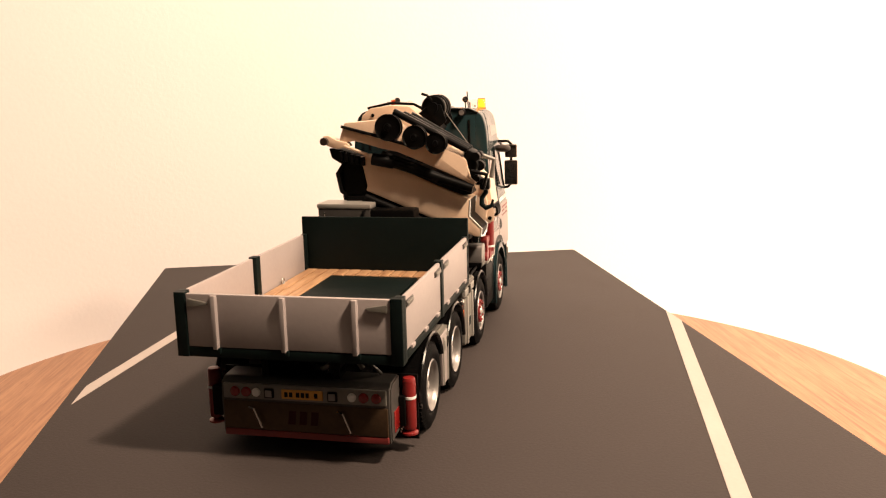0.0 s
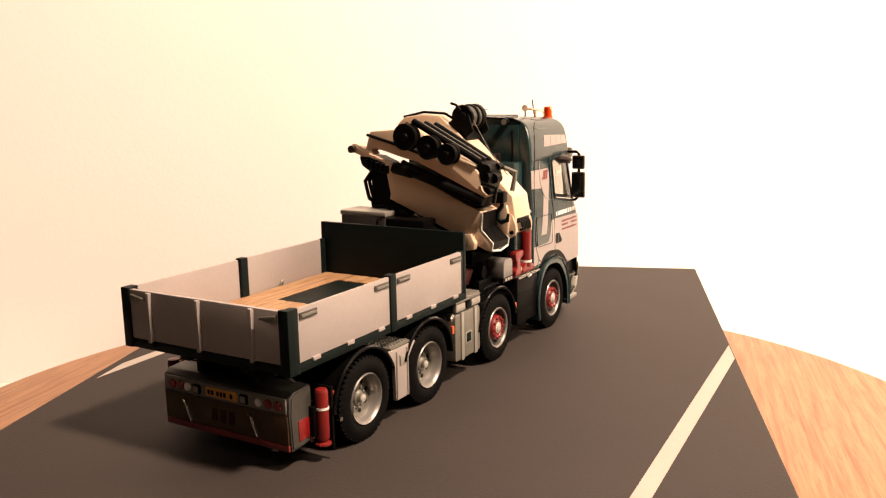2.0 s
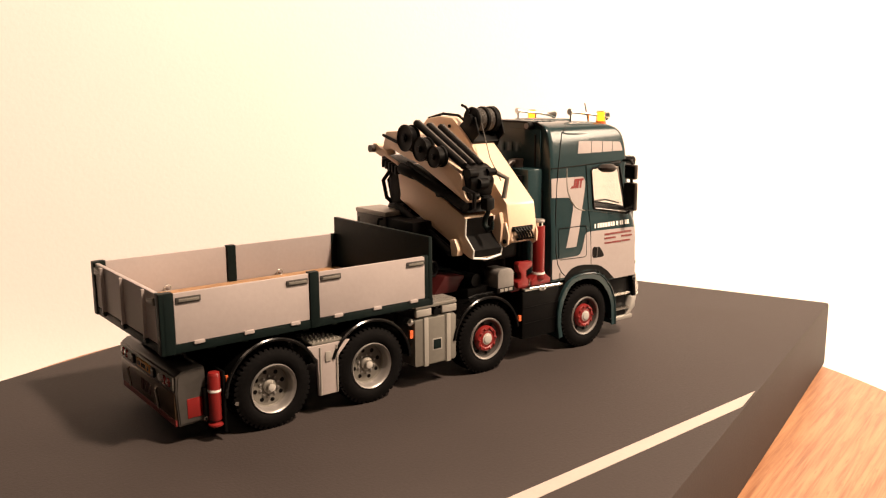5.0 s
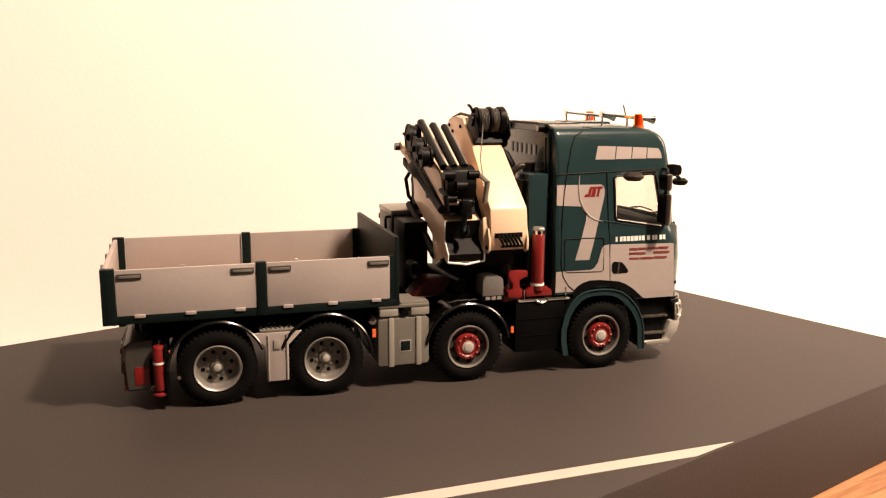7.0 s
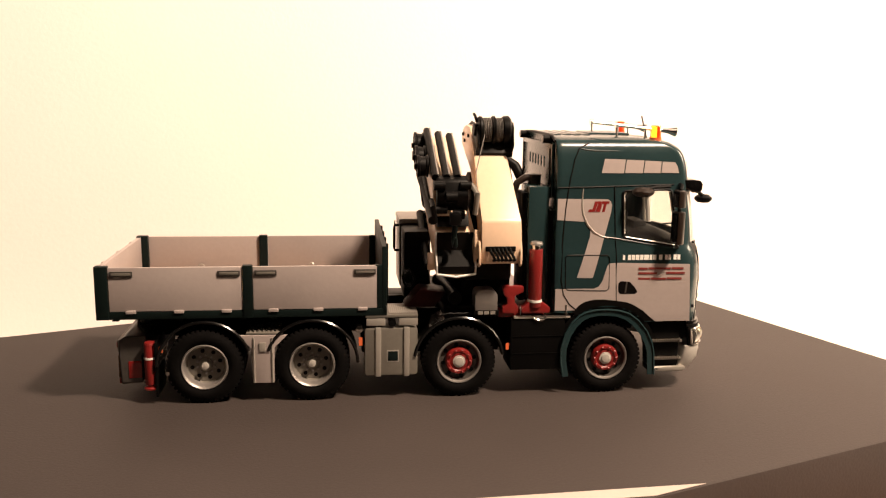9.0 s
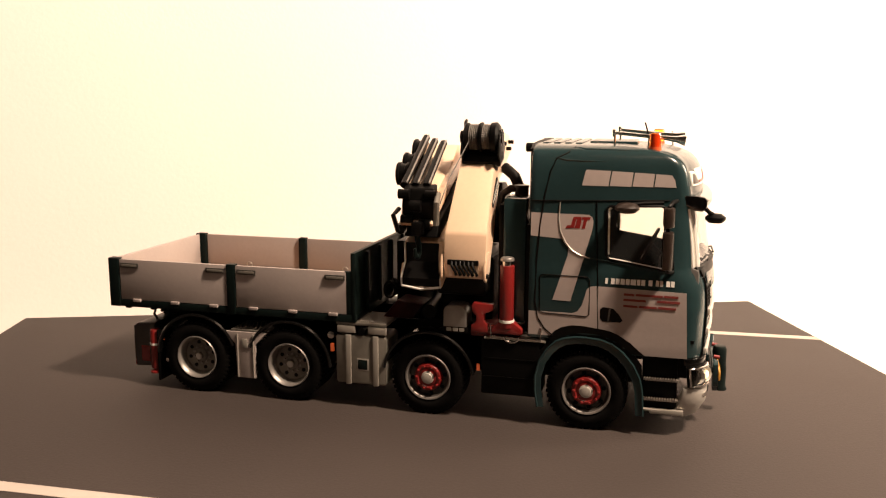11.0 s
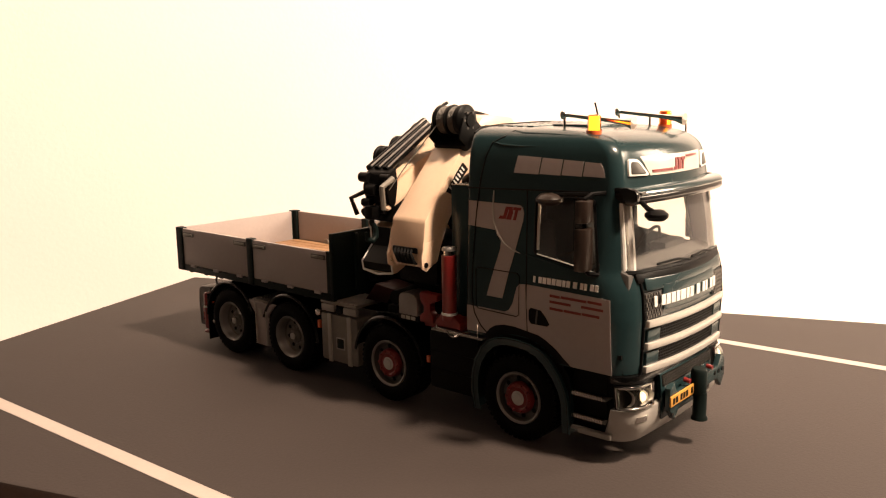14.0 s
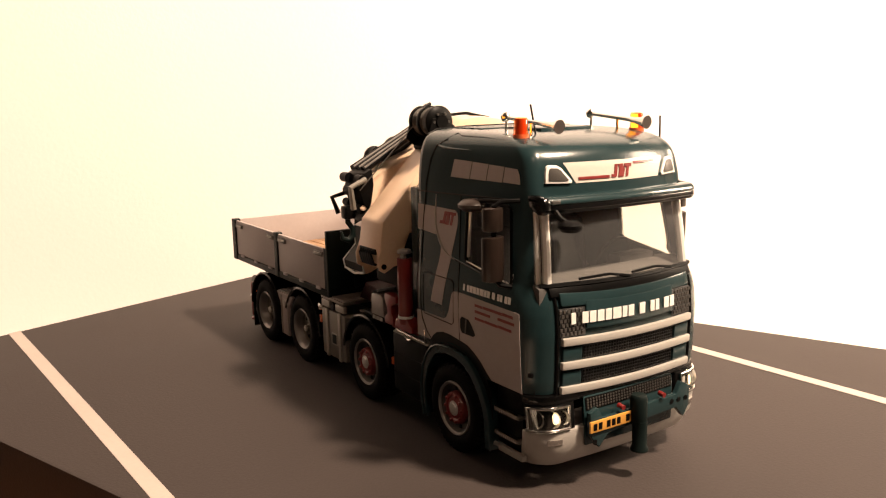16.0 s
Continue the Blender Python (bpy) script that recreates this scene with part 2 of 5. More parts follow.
# ---- shapes ----
class Shape:
    """Vertices and faces, in metres of the full-size lorry."""

    def __init__(self):
        self.v, self.f = [], []

    def add(self, verts, faces):
        k = len(self.v)
        self.v += [tuple(p) for p in verts]
        self.f += [tuple(i + k for i in f) for f in faces]
        return self

    def box(self, x0, x1, y0, y1, z0, z1):
        p = [(x, y, z) for x in (x0, x1) for y in (y0, y1) for z in (z0, z1)]
        return self.add(p, [(0, 1, 3, 2), (4, 6, 7, 5), (0, 4, 5, 1), (2, 3, 7, 6), (0, 2, 6, 4), (1, 5, 7, 3)])

    def prism(self, poly, a, b, axis="y"):
        """A polygon of the other two axes, drawn out from a to b along axis."""
        def at(p, d):
            return {"x": (d, p[0], p[1]), "y": (p[0], d, p[1]), "z": (p[0], p[1], d)}[axis]
        n = len(poly)
        return self.add([at(p, a) for p in poly] + [at(p, b) for p in poly],
                        [tuple(range(n)), tuple(range(2 * n - 1, n - 1, -1))] + [(i, i + n, (i + 1) % n + n, (i + 1) % n) for i in range(n)])

    def tube(self, pts, r, n=10, cap=True):
        """Round rod along points; r is one radius or one for each point."""
        pts = [Vector(p) for p in pts]
        rs = r if isinstance(r, (list, tuple)) else [r] * len(pts)
        verts, faces, side = [], [], None
        for i, p in enumerate(pts):
            d = (pts[min(i + 1, len(pts) - 1)] - pts[max(i - 1, 0)])
            d = d.normalized() if d.length > 1e-9 else Vector((0, 0, 1))
            if side is None:
                side = d.cross(Vector((0.3, 0.2, 1)) if abs(d.z) < 0.9 else Vector((1, 0.2, 0)))
            side = (side - d * side.dot(d)).normalized()
            up = d.cross(side)
            for k in range(n):
                a = 2 * math.pi * k / n
                verts.append(p + (side * math.cos(a) + up * math.sin(a)) * rs[i])
        for i in range(len(pts) - 1):
            for k in range(n):
                faces.append((i * n + k, i * n + (k + 1) % n, (i + 1) * n + (k + 1) % n, (i + 1) * n + k))
        if cap:
            faces += [tuple(range(n - 1, -1, -1)), tuple(range((len(pts) - 1) * n, len(pts) * n))]
        return self.add(verts, faces)

    def lathe(self, profile, centre, axis="y", n=40, close=False):
        """Turn (radius, along) pairs about an axis through centre."""
        verts, faces, m = [], [], len(profile)
        for k in range(n):
            a = 2 * math.pi * k / n
            c, s = math.cos(a), math.sin(a)
            for r, d in profile:
                q = {"y": (r * c, d, r * s), "x": (d, r * c, r * s), "z": (r * c, r * s, d)}[axis]
                verts.append((q[0] + centre[0], q[1] + centre[1], q[2] + centre[2]))
        for k in range(n):
            for j in range(m if close else m - 1):
                a, b = k * m + j, k * m + (j + 1) % m
                c, d = ((k + 1) % n) * m + (j + 1) % m, ((k + 1) % n) * m + j
                faces.append((a, b, c, d))
        return self.add(verts, faces)

    def grid(self, rows, close=False):
        """A sheet through rows of points."""
        m = len(rows[0])
        faces = []
        for i in range(len(rows) - 1):
            for j in range(m if close else m - 1):
                faces.append((i * m + j, i * m + (j + 1) % m, (i + 1) * m + (j + 1) % m, (i + 1) * m + j))
        return self.add([p for r in rows for p in r], faces)


def mesh_of(name, shape, mat, bevel=0.0, thick=0.0, smooth=40, segments=2):
    bm = bmesh.new()
    vs = [bm.verts.new((p[0] * K, p[1] * K, p[2] * K)) for p in shape.v]
    for f in shape.f:
        try:
            bm.faces.new([vs[i] for i in f])
        except ValueError:
            pass
    bmesh.ops.remove_doubles(bm, verts=bm.verts, dist=1e-6)
    bmesh.ops.recalc_face_normals(bm, faces=bm.faces)
    if thick:
        bmesh.ops.solidify(bm, geom=bm.faces[:], thickness=thick * K)
        bmesh.ops.recalc_face_normals(bm, faces=bm.faces)
    if bevel:
        sharp = [e for e in bm.edges if len(e.link_faces) == 2 and e.calc_face_angle(0) > 0.5]
        bmesh.ops.bevel(bm, geom=sharp, offset=bevel * K, segments=segments, profile=0.6, affect="EDGES", clamp_overlap=True)
    for e in bm.edges:
        e.smooth = not (len(e.link_faces) == 2 and e.calc_face_angle(0) > radians(smooth))
    for f in bm.faces:
        f.smooth = True
    me = bpy.data.meshes.new(name)
    bm.to_mesh(me)
    bm.free()
    me.materials.append(mat)
    return me


def part(name, shape, mat, parent, label="", bevel=0.0, thick=0.0, at=(0, 0, 0), smooth=40):
    """One mesh under a thing or a part. Shapes lie in the lorry's plan unless 'at' gives a place of their own."""
    me = shape if isinstance(shape, bpy.types.Mesh) else mesh_of(name, shape, mat, bevel, thick, smooth)
    ob = new(name, me)
    ob.parent = parent
    o = HUB if parent.parent is None else (0, 0, 0)
    ob.location = [(at[i] + o[i]) * K for i in range(3)]
    if label:
        tagged(ob, label)
    return ob


def mirrored(shape):
    s = Shape()
    s.v = [(x, -y, z) for x, y, z in shape.v]
    s.f = [tuple(reversed(f)) for f in shape.f]
    return s


def turning(name, label, category):
    """A thing on the turntable: its origin lies on the axis, at the lid's height."""
    ob = new(name)
    ob.location = (0, 0, ZB)
    return tagged(ob, label, category)


HUB = (-AX, -AY, 0)           # shift from the lorry's plan to the axis

# ---- the room ----
def slab(name, corners, z0, z1, mat, label):
    s = Shape().prism([(x, y) for x, y in corners], z0, z1, "z")
    ob = new(name, mesh_of(name, s, mat))
    return tagged(ob, label, "wall" if "wall" in name else name, kind="structure")


WA, WB = Vector((5.6 - AX, 10.5 - AY)), Vector((23.7 - AX, -12.8 - AY))
wd = (WB - WA).normalized()
wn = Vector((-wd.y, wd.x))
if wn.dot(-WA) > 0:
    wn = -wn
p0, p1, pe = WA - wd * 60, WB + wd * 34, WA - wd * 4
slab("wall_north", [pe, p1, p1 + wn * 5, pe + wn * 5], -40, 110, WALL, "unseen pale wall added for the cab front to reflect behind the turntable")
slab("table", [pe, p1, p1 - wn * 19, pe - wn * 19], -3, 0, TABLE, "plain white table top against the wall")
# unseen walls that close the room, made dark to hold down bounced light
ROOM = material("dark_unseen_room_paint", (0.16, 0.15, 0.14), 0.9, grain=4, vary=0.03)
q0, q1 = p0 - wn * 130, p1 - wn * 130
slab("wall_south", [q0, q1, q1 - wn * 5, q0 - wn * 5], -40, 110, ROOM, "unseen dark wall that holds back bounced light")
# added dark recess past pe, so the left side throws no light back
slab("unseen_wall_recess", [p0 + wn * 40, pe + wn * 40, pe + wn * 45, p0 + wn * 45], -40, 110, ROOM, "unseen dark wall that holds back bounced light")
slab("unseen_wall_return", [pe + wn * 5, pe + wn * 40, pe + wn * 40 + wd * 5, pe + wn * 5 + wd * 5], -40, 110, ROOM, "unseen dark wall that holds back bounced light")
slab("wall_west", [p0 + wn * 40, q0, q0 - wd * 5, p0 + wn * 40 - wd * 5], -40, 110, ROOM, "unseen dark wall that holds back bounced light")
# unseen wall, left pale as a reflector for right-facing surfaces
slab("wall_east", [p1, q1, q1 + wd * 5, p1 + wd * 5], -40, 110, WALL, "unseen pale wall added for the cab front to reflect")
slab("ceiling", [p0 + wn * 40, p1 + wn * 40, q1, q0], 110, 115, ROOM, "unseen dark ceiling that shuts out ambient light")
slab("floor", [p0 + wn * 40, p1 + wn * 40, q1, q0], -45, -40, ROOM, "unseen dark floor below the table")

# ---- turntable and box ----
turntable = turning("turntable", "round bamboo turntable board with lengthwise grain", "turntable")
DISC = (2.85, -0.22)
part("board", Shape().lathe([(0.01, -1.165), (7.80, -1.165), (7.92, -1.19), (7.96, -1.26), (7.96, -1.55), (7.9, -1.63), (7.8, -1.66), (0.01, -1.66)],
                            (DISC[0], DISC[1], 0), "z", 160), BAMBOO, turntable)
part("swivel_base", Shape().lathe([(0.01, -1.66), (3.2, -1.66), (3.3, -1.70), (3.3, -2.15), (0.01, -2.16)], (AX, AY, 0), "z", 64), BLACK, turntable)

BOX_TURN = radians(19.4)
ux, uy = Vector((-math.cos(BOX_TURN), -math.sin(BOX_TURN))), Vector((-math.sin(BOX_TURN), math.cos(BOX_TURN)))
FR = Vector((10.62, -2.05))
LONG, WIDE = 13.55, 8.74


def lid(a, b):
    """A place on the lid: a from the front edge backwards, b from the right edge to the left."""
    return FR + ux * a + uy * b


display_box = turning("display_box", "dark grey-brown box used as a road surface", "box")
part("box_body", Shape().prism([lid(0, 0), lid(0, 9.03), lid(LONG, 8.6), lid(LONG, 0)], -1.16, 0.0, "z"), CARD, display_box, bevel=0.05)


def stripe(p, q, w, name="road_line"):
    """A painted line from p to q, cut off at the lid's edges."""
    p, q = Vector(p), Vector(q)
    n = Vector((-(q - p).y, (q - p).x)).normalized() * w / 2
    poly = [((c - FR).dot(ux), (c - FR).dot(uy)) for c in (p - n, q - n, q + n, p + n)]
    for axis, sign, limit in ((0, 1, 0.03), (0, -1, -(LONG - 0.03)), (1, 1, 0.03), (1, -1, -(WIDE - 0.12))):
        kept = []
        for a, b in zip(poly, poly[1:] + poly[:1]):
            da, db = sign * a[axis] - limit, sign * b[axis] - limit
            if da >= 0:
                kept.append(a)
            if (da >= 0) != (db >= 0):
                t = da / (da - db)
                kept.append((a[0] + (b[0] - a[0]) * t, a[1] + (b[1] - a[1]) * t))
        poly = kept
    part(name, Shape().prism([lid(a, b) for a, b in poly], 0.0, 0.005, "z"), LINE, display_box, "white painted road line")


stripe((-4.0, -4.385), (7.0, -3.875), 0.185)
stripe((-2.0, 3.34), (9.5, 3.93), 0.185)

# ---- the lorry ----
truck = turning("crane_truck", "petrol green and grey model crane lorry with open dropside bed", "truck")


def arc(cx, cz, r, a0, a1, n):
    return [(cx + r * math.cos(radians(a0 + (a1 - a0) * i / n)), cz + r * math.sin(radians(a0 + (a1 - a0) * i / n))) for i in range(n + 1)]


# wheels
WR, WZ = 0.475, 0.475
WHEELS = [(0.05, True), (1.37, True), (3.235, False), (5.17, False)]


def tyre_mesh(width):
    """A ring with tread blocks cut into its crown."""
    w = width
    side = [(0.275, 0.02), (0.30, -0.01), (0.36, -0.022), (0.42, -0.012), (0.452, 0.012)]
    crown = [(WR, 0.014), (WR, 0.085), (0.455, 0.087), (0.455, 0.103), (WR, 0.105), (WR, w - 0.105), (0.455, w - 0.103), (0.455, w - 0.087), (WR, w - 0.085), (WR, w - 0.014)]
    far = [(0.452, w - 0.012), (0.42, w + 0.01), (0.30, w), (0.275, w)]
    rows, n = [], 46
    for k in range(n):
        for f, low in ((0.0, True), (0.30, True), (0.36, False), (0.94, False)):
            a = 2 * math.pi * (k + f) / n
            prof = side + [(min(r, 0.452) if low else r, y) for r, y in crown] + far
            rows.append([(r * math.cos(a), y, r * math.sin(a)) for r, y in prof])
    return mesh_of("tyre", Shape().grid(rows + rows[:1]), RUBBER)


TYRE_WIDE, TYRE_SLIM = tyre_mesh(0.50), tyre_mesh(0.32)
RIM_DEEP = mesh_of("rim", Shape().lathe([(0.280, 0.03), (0.290, 0.0), (0.280, -0.018), (0.262, -0.004), (0.250, 0.04), (0.243, 0.09), (0.236, 0.105)], (0, 0, 0), "y", 48), RIM)
DISH = mesh_of("wheel_dish", Shape().lathe([(0.238, 0.10), (0.228, 0.13), (0.085, 0.13), (0.08, 0.10),
                                         (0.062, 0.09), (0.05, 0.085), (0.045, 0.05), (0.001, 0.045)], (0, 0, 0), "y", 48), DULL)
HUB_END = mesh_of("hub_end", Shape().lathe([(0.046, 0.06), (0.044, 0.035), (0.02, 0.028), (0.001, 0.027)], (0, 0, 0), "y", 20), PALE)
RIM_FLAT = mesh_of("rim", Shape().lathe([(0.285, 0.03), (0.292, 0.0), (0.282, -0.018), (0.266, -0.012), (0.258, 0.004)], (0, 0, 0), "y", 48), RIM)
WELL = mesh_of("rim_well", Shape().lathe([(0.260, 0.002), (0.246, 0.03), (0.236, 0.06), (0.20, 0.07), (0.05, 0.07)], (0, 0, 0), "y", 48), STEEL)
DISC_RED = mesh_of("wheel_disc", Shape().lathe([(0.178, 0.05), (0.174, 0.012), (0.160, -0.010), (0.130, -0.014), (0.115, -0.002), (0.10, -0.008), (0.08, -0.012)], (0, 0, 0), "y", 48), RED)
CAPM = mesh_of("hub_cap", Shape().lathe([(0.085, 0.0), (0.080, -0.014), (0.06, -0.018), (0.055, -0.028), (0.03, -0.032), (0.001, -0.032)], (0, 0, 0), "y", 28), PALE)
NUT = mesh_of("nut", Shape().lathe([(0.017, 0.012), (0.017, -0.016), (0.010, -0.022), (0.001, -0.022)], (0, 0, 0), "y", 6), RED)
NUT_GREY = mesh_of("nut", Shape().lathe([(0.016, 0.012), (0.016, -0.014), (0.001, -0.018)], (0, 0, 0), "y", 6), RIM)
HOLE = mesh_of("hand_hole", Shape().lathe([(0.026, 0.0), (0.024, -0.003), (0.001, -0.003)], (0, 0, 0), "y", 12), BLACK)
DRUM_W = mesh_of("wheel", Shape().lathe([(0.001, 0.2), (0.22, 0.2), (0.22, 0.48), (0.001, 0.48)], (0, 0, 0), "y", 24), BLACK)
DRUM_S = mesh_of("wheel", Shape().lathe([(0.001, 0.08), (0.22, 0.08), (0.22, 0.3), (0.001, 0.3)], (0, 0, 0), "y", 24), BLACK)


def wheel(x, side, deep):
    w = part("wheel", DRUM_W if deep else DRUM_S, None, truck, "silver dished twin wheel" if deep else "front wheel with red disc and silver rim", at=(x, -1.135 * side, WZ))
    if side < 0:
        w.rotation_euler = (0, 0, math.pi)
    part("tyre", TYRE_WIDE if deep else TYRE_SLIM, None, w, "black treaded rubber tyre")
    part("rim", RIM_DEEP if deep else RIM_FLAT, None, w)
    if deep:
        part("wheel_dish", DISH, None, w, "dull dished wheel centre")
        part("hub_end", HUB_END, None, w)
        for k in range(8):
            a = 2 * math.pi * (k + 0.3) / 8
            part("hand_hole", HOLE, None, w, at=(0.175 * math.cos(a), 0.128, 0.175 * math.sin(a)))
        for k in range(10):
            a = 2 * math.pi * (k + 0.5) / 10
            part("nut", NUT_GREY, None, w, at=(0.115 * math.cos(a), 0.125, 0.115 * math.sin(a)))
    else:
        part("rim_well", WELL, None, w)
        part("wheel_disc", DISC_RED, None, w, "red painted wheel disc")
        part("hub_cap", CAPM, None, w)
        for k in range(10):
            a = 2 * math.pi * k / 10
            part("nut", NUT, None, w, at=(0.145 * math.cos(a), -0.012, 0.145 * math.sin(a)))
        for k in range(8):
            a = 2 * math.pi * (k + 0.2) / 8
            part("hand_hole", HOLE, None, w, at=(0.207 * math.cos(a), 0.053, 0.207 * math.sin(a)))


for x, deep in WHEELS:
    wheel(x, 1, deep)
    wheel(x, -1, deep)

# frame
fr = part("chassis_frame", Shape().box(-0.9, 6.1, -0.42, -0.34, 0.70, 1.0).box(-0.9, 6.1, 0.34, 0.42, 0.70, 1.0), BLACK, truck, bevel=0.01)
for x, deep in WHEELS:
    part("axle", Shape().tube([(x, -0.75, WZ), (x, 0.75, WZ)], 0.09), BLACK, fr)
    part("cross_member", Shape().box(x - 0.06, x + 0.06, -0.36, 0.36, 0.72, 0.96), BLACK, fr)
part("gearbox", Shape().box(2.0, 5.7, -0.33, 0.33, 0.35, 0.75), BLACK, fr, bevel=0.06)
part("fuel_tank_left", Shape().box(1.98, 2.75, 0.62, 1.12, 0.33, 0.95), BLACK, fr, bevel=0.08)

# ---- dropside bed ----
BZ0, BZ1, BX0, BX1, BW = 1.20, 1.745, -1.17, 2.25, 1.155
bed = part("dropside_bed", Shape().box(BX0, BX1 + 0.06, -BW + 0.04, BW - 0.04, 1.14, 1.215), DKGREEN, truck, "open dropside bed with light grey sides and plank floor", bevel=0.015)
for y in (-0.42, 0.42):
    part("subframe_rail", Shape().box(-1.05, 2.2, y - 0.06, y + 0.06, 1.0, 1.14), BLACK, bed, bevel=0.01)
for k in range(9):
    x = -1.0 + k * 0.38
    part("cross_bearer", Shape().box(x - 0.04, x + 0.04, -1.08, 1.08, 1.06, 1.14), DKGREEN, bed, bevel=0.01)
for sy in (1, -1):
    y0, y1 = sorted((-sy * BW, -sy * (BW - 0.05)))
    part("side_rail", Shape().box(BX0, BX1 + 0.06, y0, y1, 1.10, 1.195), DKGREEN, bed, bevel=0.012)
    for x0, x1 in ((-1.045, 0.535), (0.665, 2.19)):
        pan = part("side_panel", Shape().box(x0, x1, y0 + 0.004, y1 - 0.004, BZ0, BZ1), GREY, bed, "light grey drop side panel", bevel=0.012)
        for xl, d in ((x0 + 0.02, 1), (x1 - 0.02, -1)):
            a, b = sorted((xl, xl + d * 0.27))
            yo = -sy * (BW + 0.012)
            ya, yb = sorted((yo, -sy * (BW - 0.01)))
            part("latch_recess", Shape().box(a, b, ya, yb - 0.0, 1.635, 1.70), STEEL, pan, bevel=0.008)
            ya, yb = sorted((-sy * (BW + 0.022), -sy * (BW + 0.008)))
            part("latch_handle", Shape().box(a + 0.025, b - 0.02, ya, yb, 1.650, 1.682), DULL, pan, bevel=0.006)
        for k in range(3):
            xh = x0 + (x1 - x0) * (0.12 + 0.36 * k)
            ya, yb = sorted((-sy * (BW + 0.018), -sy * (BW - 0.03)))
            part("hinge", Shape().box(xh, xh + 0.12, ya, yb, 1.175, 1.215), GREY, pan, bevel=0.008)
    for x0, x1, z1 in ((BX0 - 0.005, -1.05, BZ1 + 0.015), (0.54, 0.66, BZ1 + 0.015)):
        ya, yb = sorted((-sy * (BW + 0.012), -sy * (BW - 0.085)))
        part("post", Shape().box(x0, x1, ya, yb, 1.10, z1), DKGREEN, bed, "dark green stake post", bevel=0.012)
# headboard
part("headboard", Shape().box(2.245, 2.305, -BW, BW, 1.12, 1.985), DKGREEN, bed, "tall dark green headboard", bevel=0.012)
for y in (-0.75, -0.25, 0.25, 0.75):
    part("headboard_rib", Shape().box(2.305, 2.345, y - 0.03, y + 0.03, 1.2, 1.95), DKGREEN, bed, bevel=0.01)
for sy in (-1, 1):
    ya, yb = sorted((sy * (BW - 0.07), sy * (BW - 0.005)))
    part("post", Shape().box(2.16, 2.25, ya, yb, 1.2, 1.75), DKGREEN, bed, bevel=0.012)
# tailgate
gate = part("tailgate", Shape().box(BX0 - 0.02, BX0 + 0.035, -1.045, 1.045, 1.205, BZ1), GREY, bed, "light grey tailgate with three ribs", bevel=0.012)
for y in (0.745, 0.03, -0.695):
    part("rib", Shape().prism([(BX0 - 0.055, y - 0.022), (BX0 - 0.055, y + 0.022), (BX0 - 0.01, y + 0.038), (BX0 - 0.01, y - 0.038)], 1.19, BZ1 - 0.01, "z"), GREY, gate, bevel=0.006)
    part("hinge", Shape().box(BX0 - 0.05, BX0 + 0.02, y - 0.05, y + 0.05, 1.15, 1.205), DKGREEN, gate, bevel=0.01)
for sy in (-1, 1):
    part("latch_handle", Shape().prism([(sy * 1.02, 1.70), (sy * 0.82, 1.665), (sy * 0.80, 1.645), (sy * 0.90, 1.625), (sy * 1.02, 1.615)], BX0 - 0.045, BX0 - 0.005, "x"), DULL, gate, bevel=0.008)
    ya, yb = sorted((sy * 1.045, sy * (BW + 0.012)))
    part("corner_post", Shape().box(BX0 - 0.035, BX0 + 0.03, ya, yb, 1.10, BZ1 + 0.015), DKGREEN, bed, bevel=0.012)
part("rear_rail", Shape().box(BX0 - 0.02, BX0 + 0.05, -BW, BW, 1.10, 1.195), DKGREEN, bed, bevel=0.012)
# plank floor round the hatch
NP, PW = 14, 2.2 / 14
for k in range(NP):
    y = -1.1 + k * PW
    yc = y + PW / 2
    spans = [(-1.12, 0.66), (1.90, 2.24)] if -0.56 < yc < 0.66 else [(-1.12, 2.24)]
    for x0, x1 in spans:
        part("plank", Shape().box(x0, x1, y + 0.008, y + PW - 0.008, 1.215, 1.262 + 0.004 * random.random()), PLANK, bed, bevel=0.008)
part("hatch", Shape().box(0.67, 1.89, -0.55, 0.64, 1.215, 1.256), DKGREEN, bed, "dark green hatch plate in the plank floor", bevel=0.01)
for sy in (-1, 1):
    for x in (-0.3, 1.3):
        part("lashing_ring", Shape().tube([(x + 0.045 * math.cos(a), sy * 1.07, 1.30 + 0.04 * math.sin(a)) for a in [i * math.pi / 6 for i in range(13)]], 0.009, 6), SILVER, bed)

# ---- rear end ----
RX = -1.0
under = part("rear_bumper", Shape().prism([(RX, 0.215), (RX - 0.02, 0.60), (RX - 0.01, 0.79), (RX + 0.06, 0.835), (RX + 0.32, 0.85), (RX + 0.34, 0.24)], -0.96, 0.82, "y"), STEEL, truck, "dark steel rear bumper box with tail lamps", bevel=0.02)
part("lamp_panel", Shape().box(RX - 0.035, RX + 0.01, -0.93, 0.79, 0.625, 0.785), DULL, under, bevel=0.012)
part("lower_panel", Shape().box(RX - 0.03, RX + 0.01, -0.94, 0.80, 0.30, 0.60), BRONZE, under, "dark bronze lower panel", bevel=0.01)
part("red_strip", Shape().box(RX - 0.028, RX + 0.01, -0.94, 0.80, 0.225, 0.295), INK, under, "red warning strip", bevel=0.008)
for y, m, r in ((0.66, LENSRED, 0.052), (0.54, LENSRED, 0.052), (0.43, WHITE, 0.045), (-0.58, WHITE, 0.045), (-0.70, LENSRED, 0.052), (-0.83, LENSRED, 0.052)):
    part("tail_lamp", Shape().lathe([(r, 0.02), (r, -0.012), (r * 0.85, -0.022), (0.001, -0.028)], (RX - 0.035, y, 0.702), "x", 20), m, under, "round red tail lamp" if m is LENSRED else "round white reversing lamp")
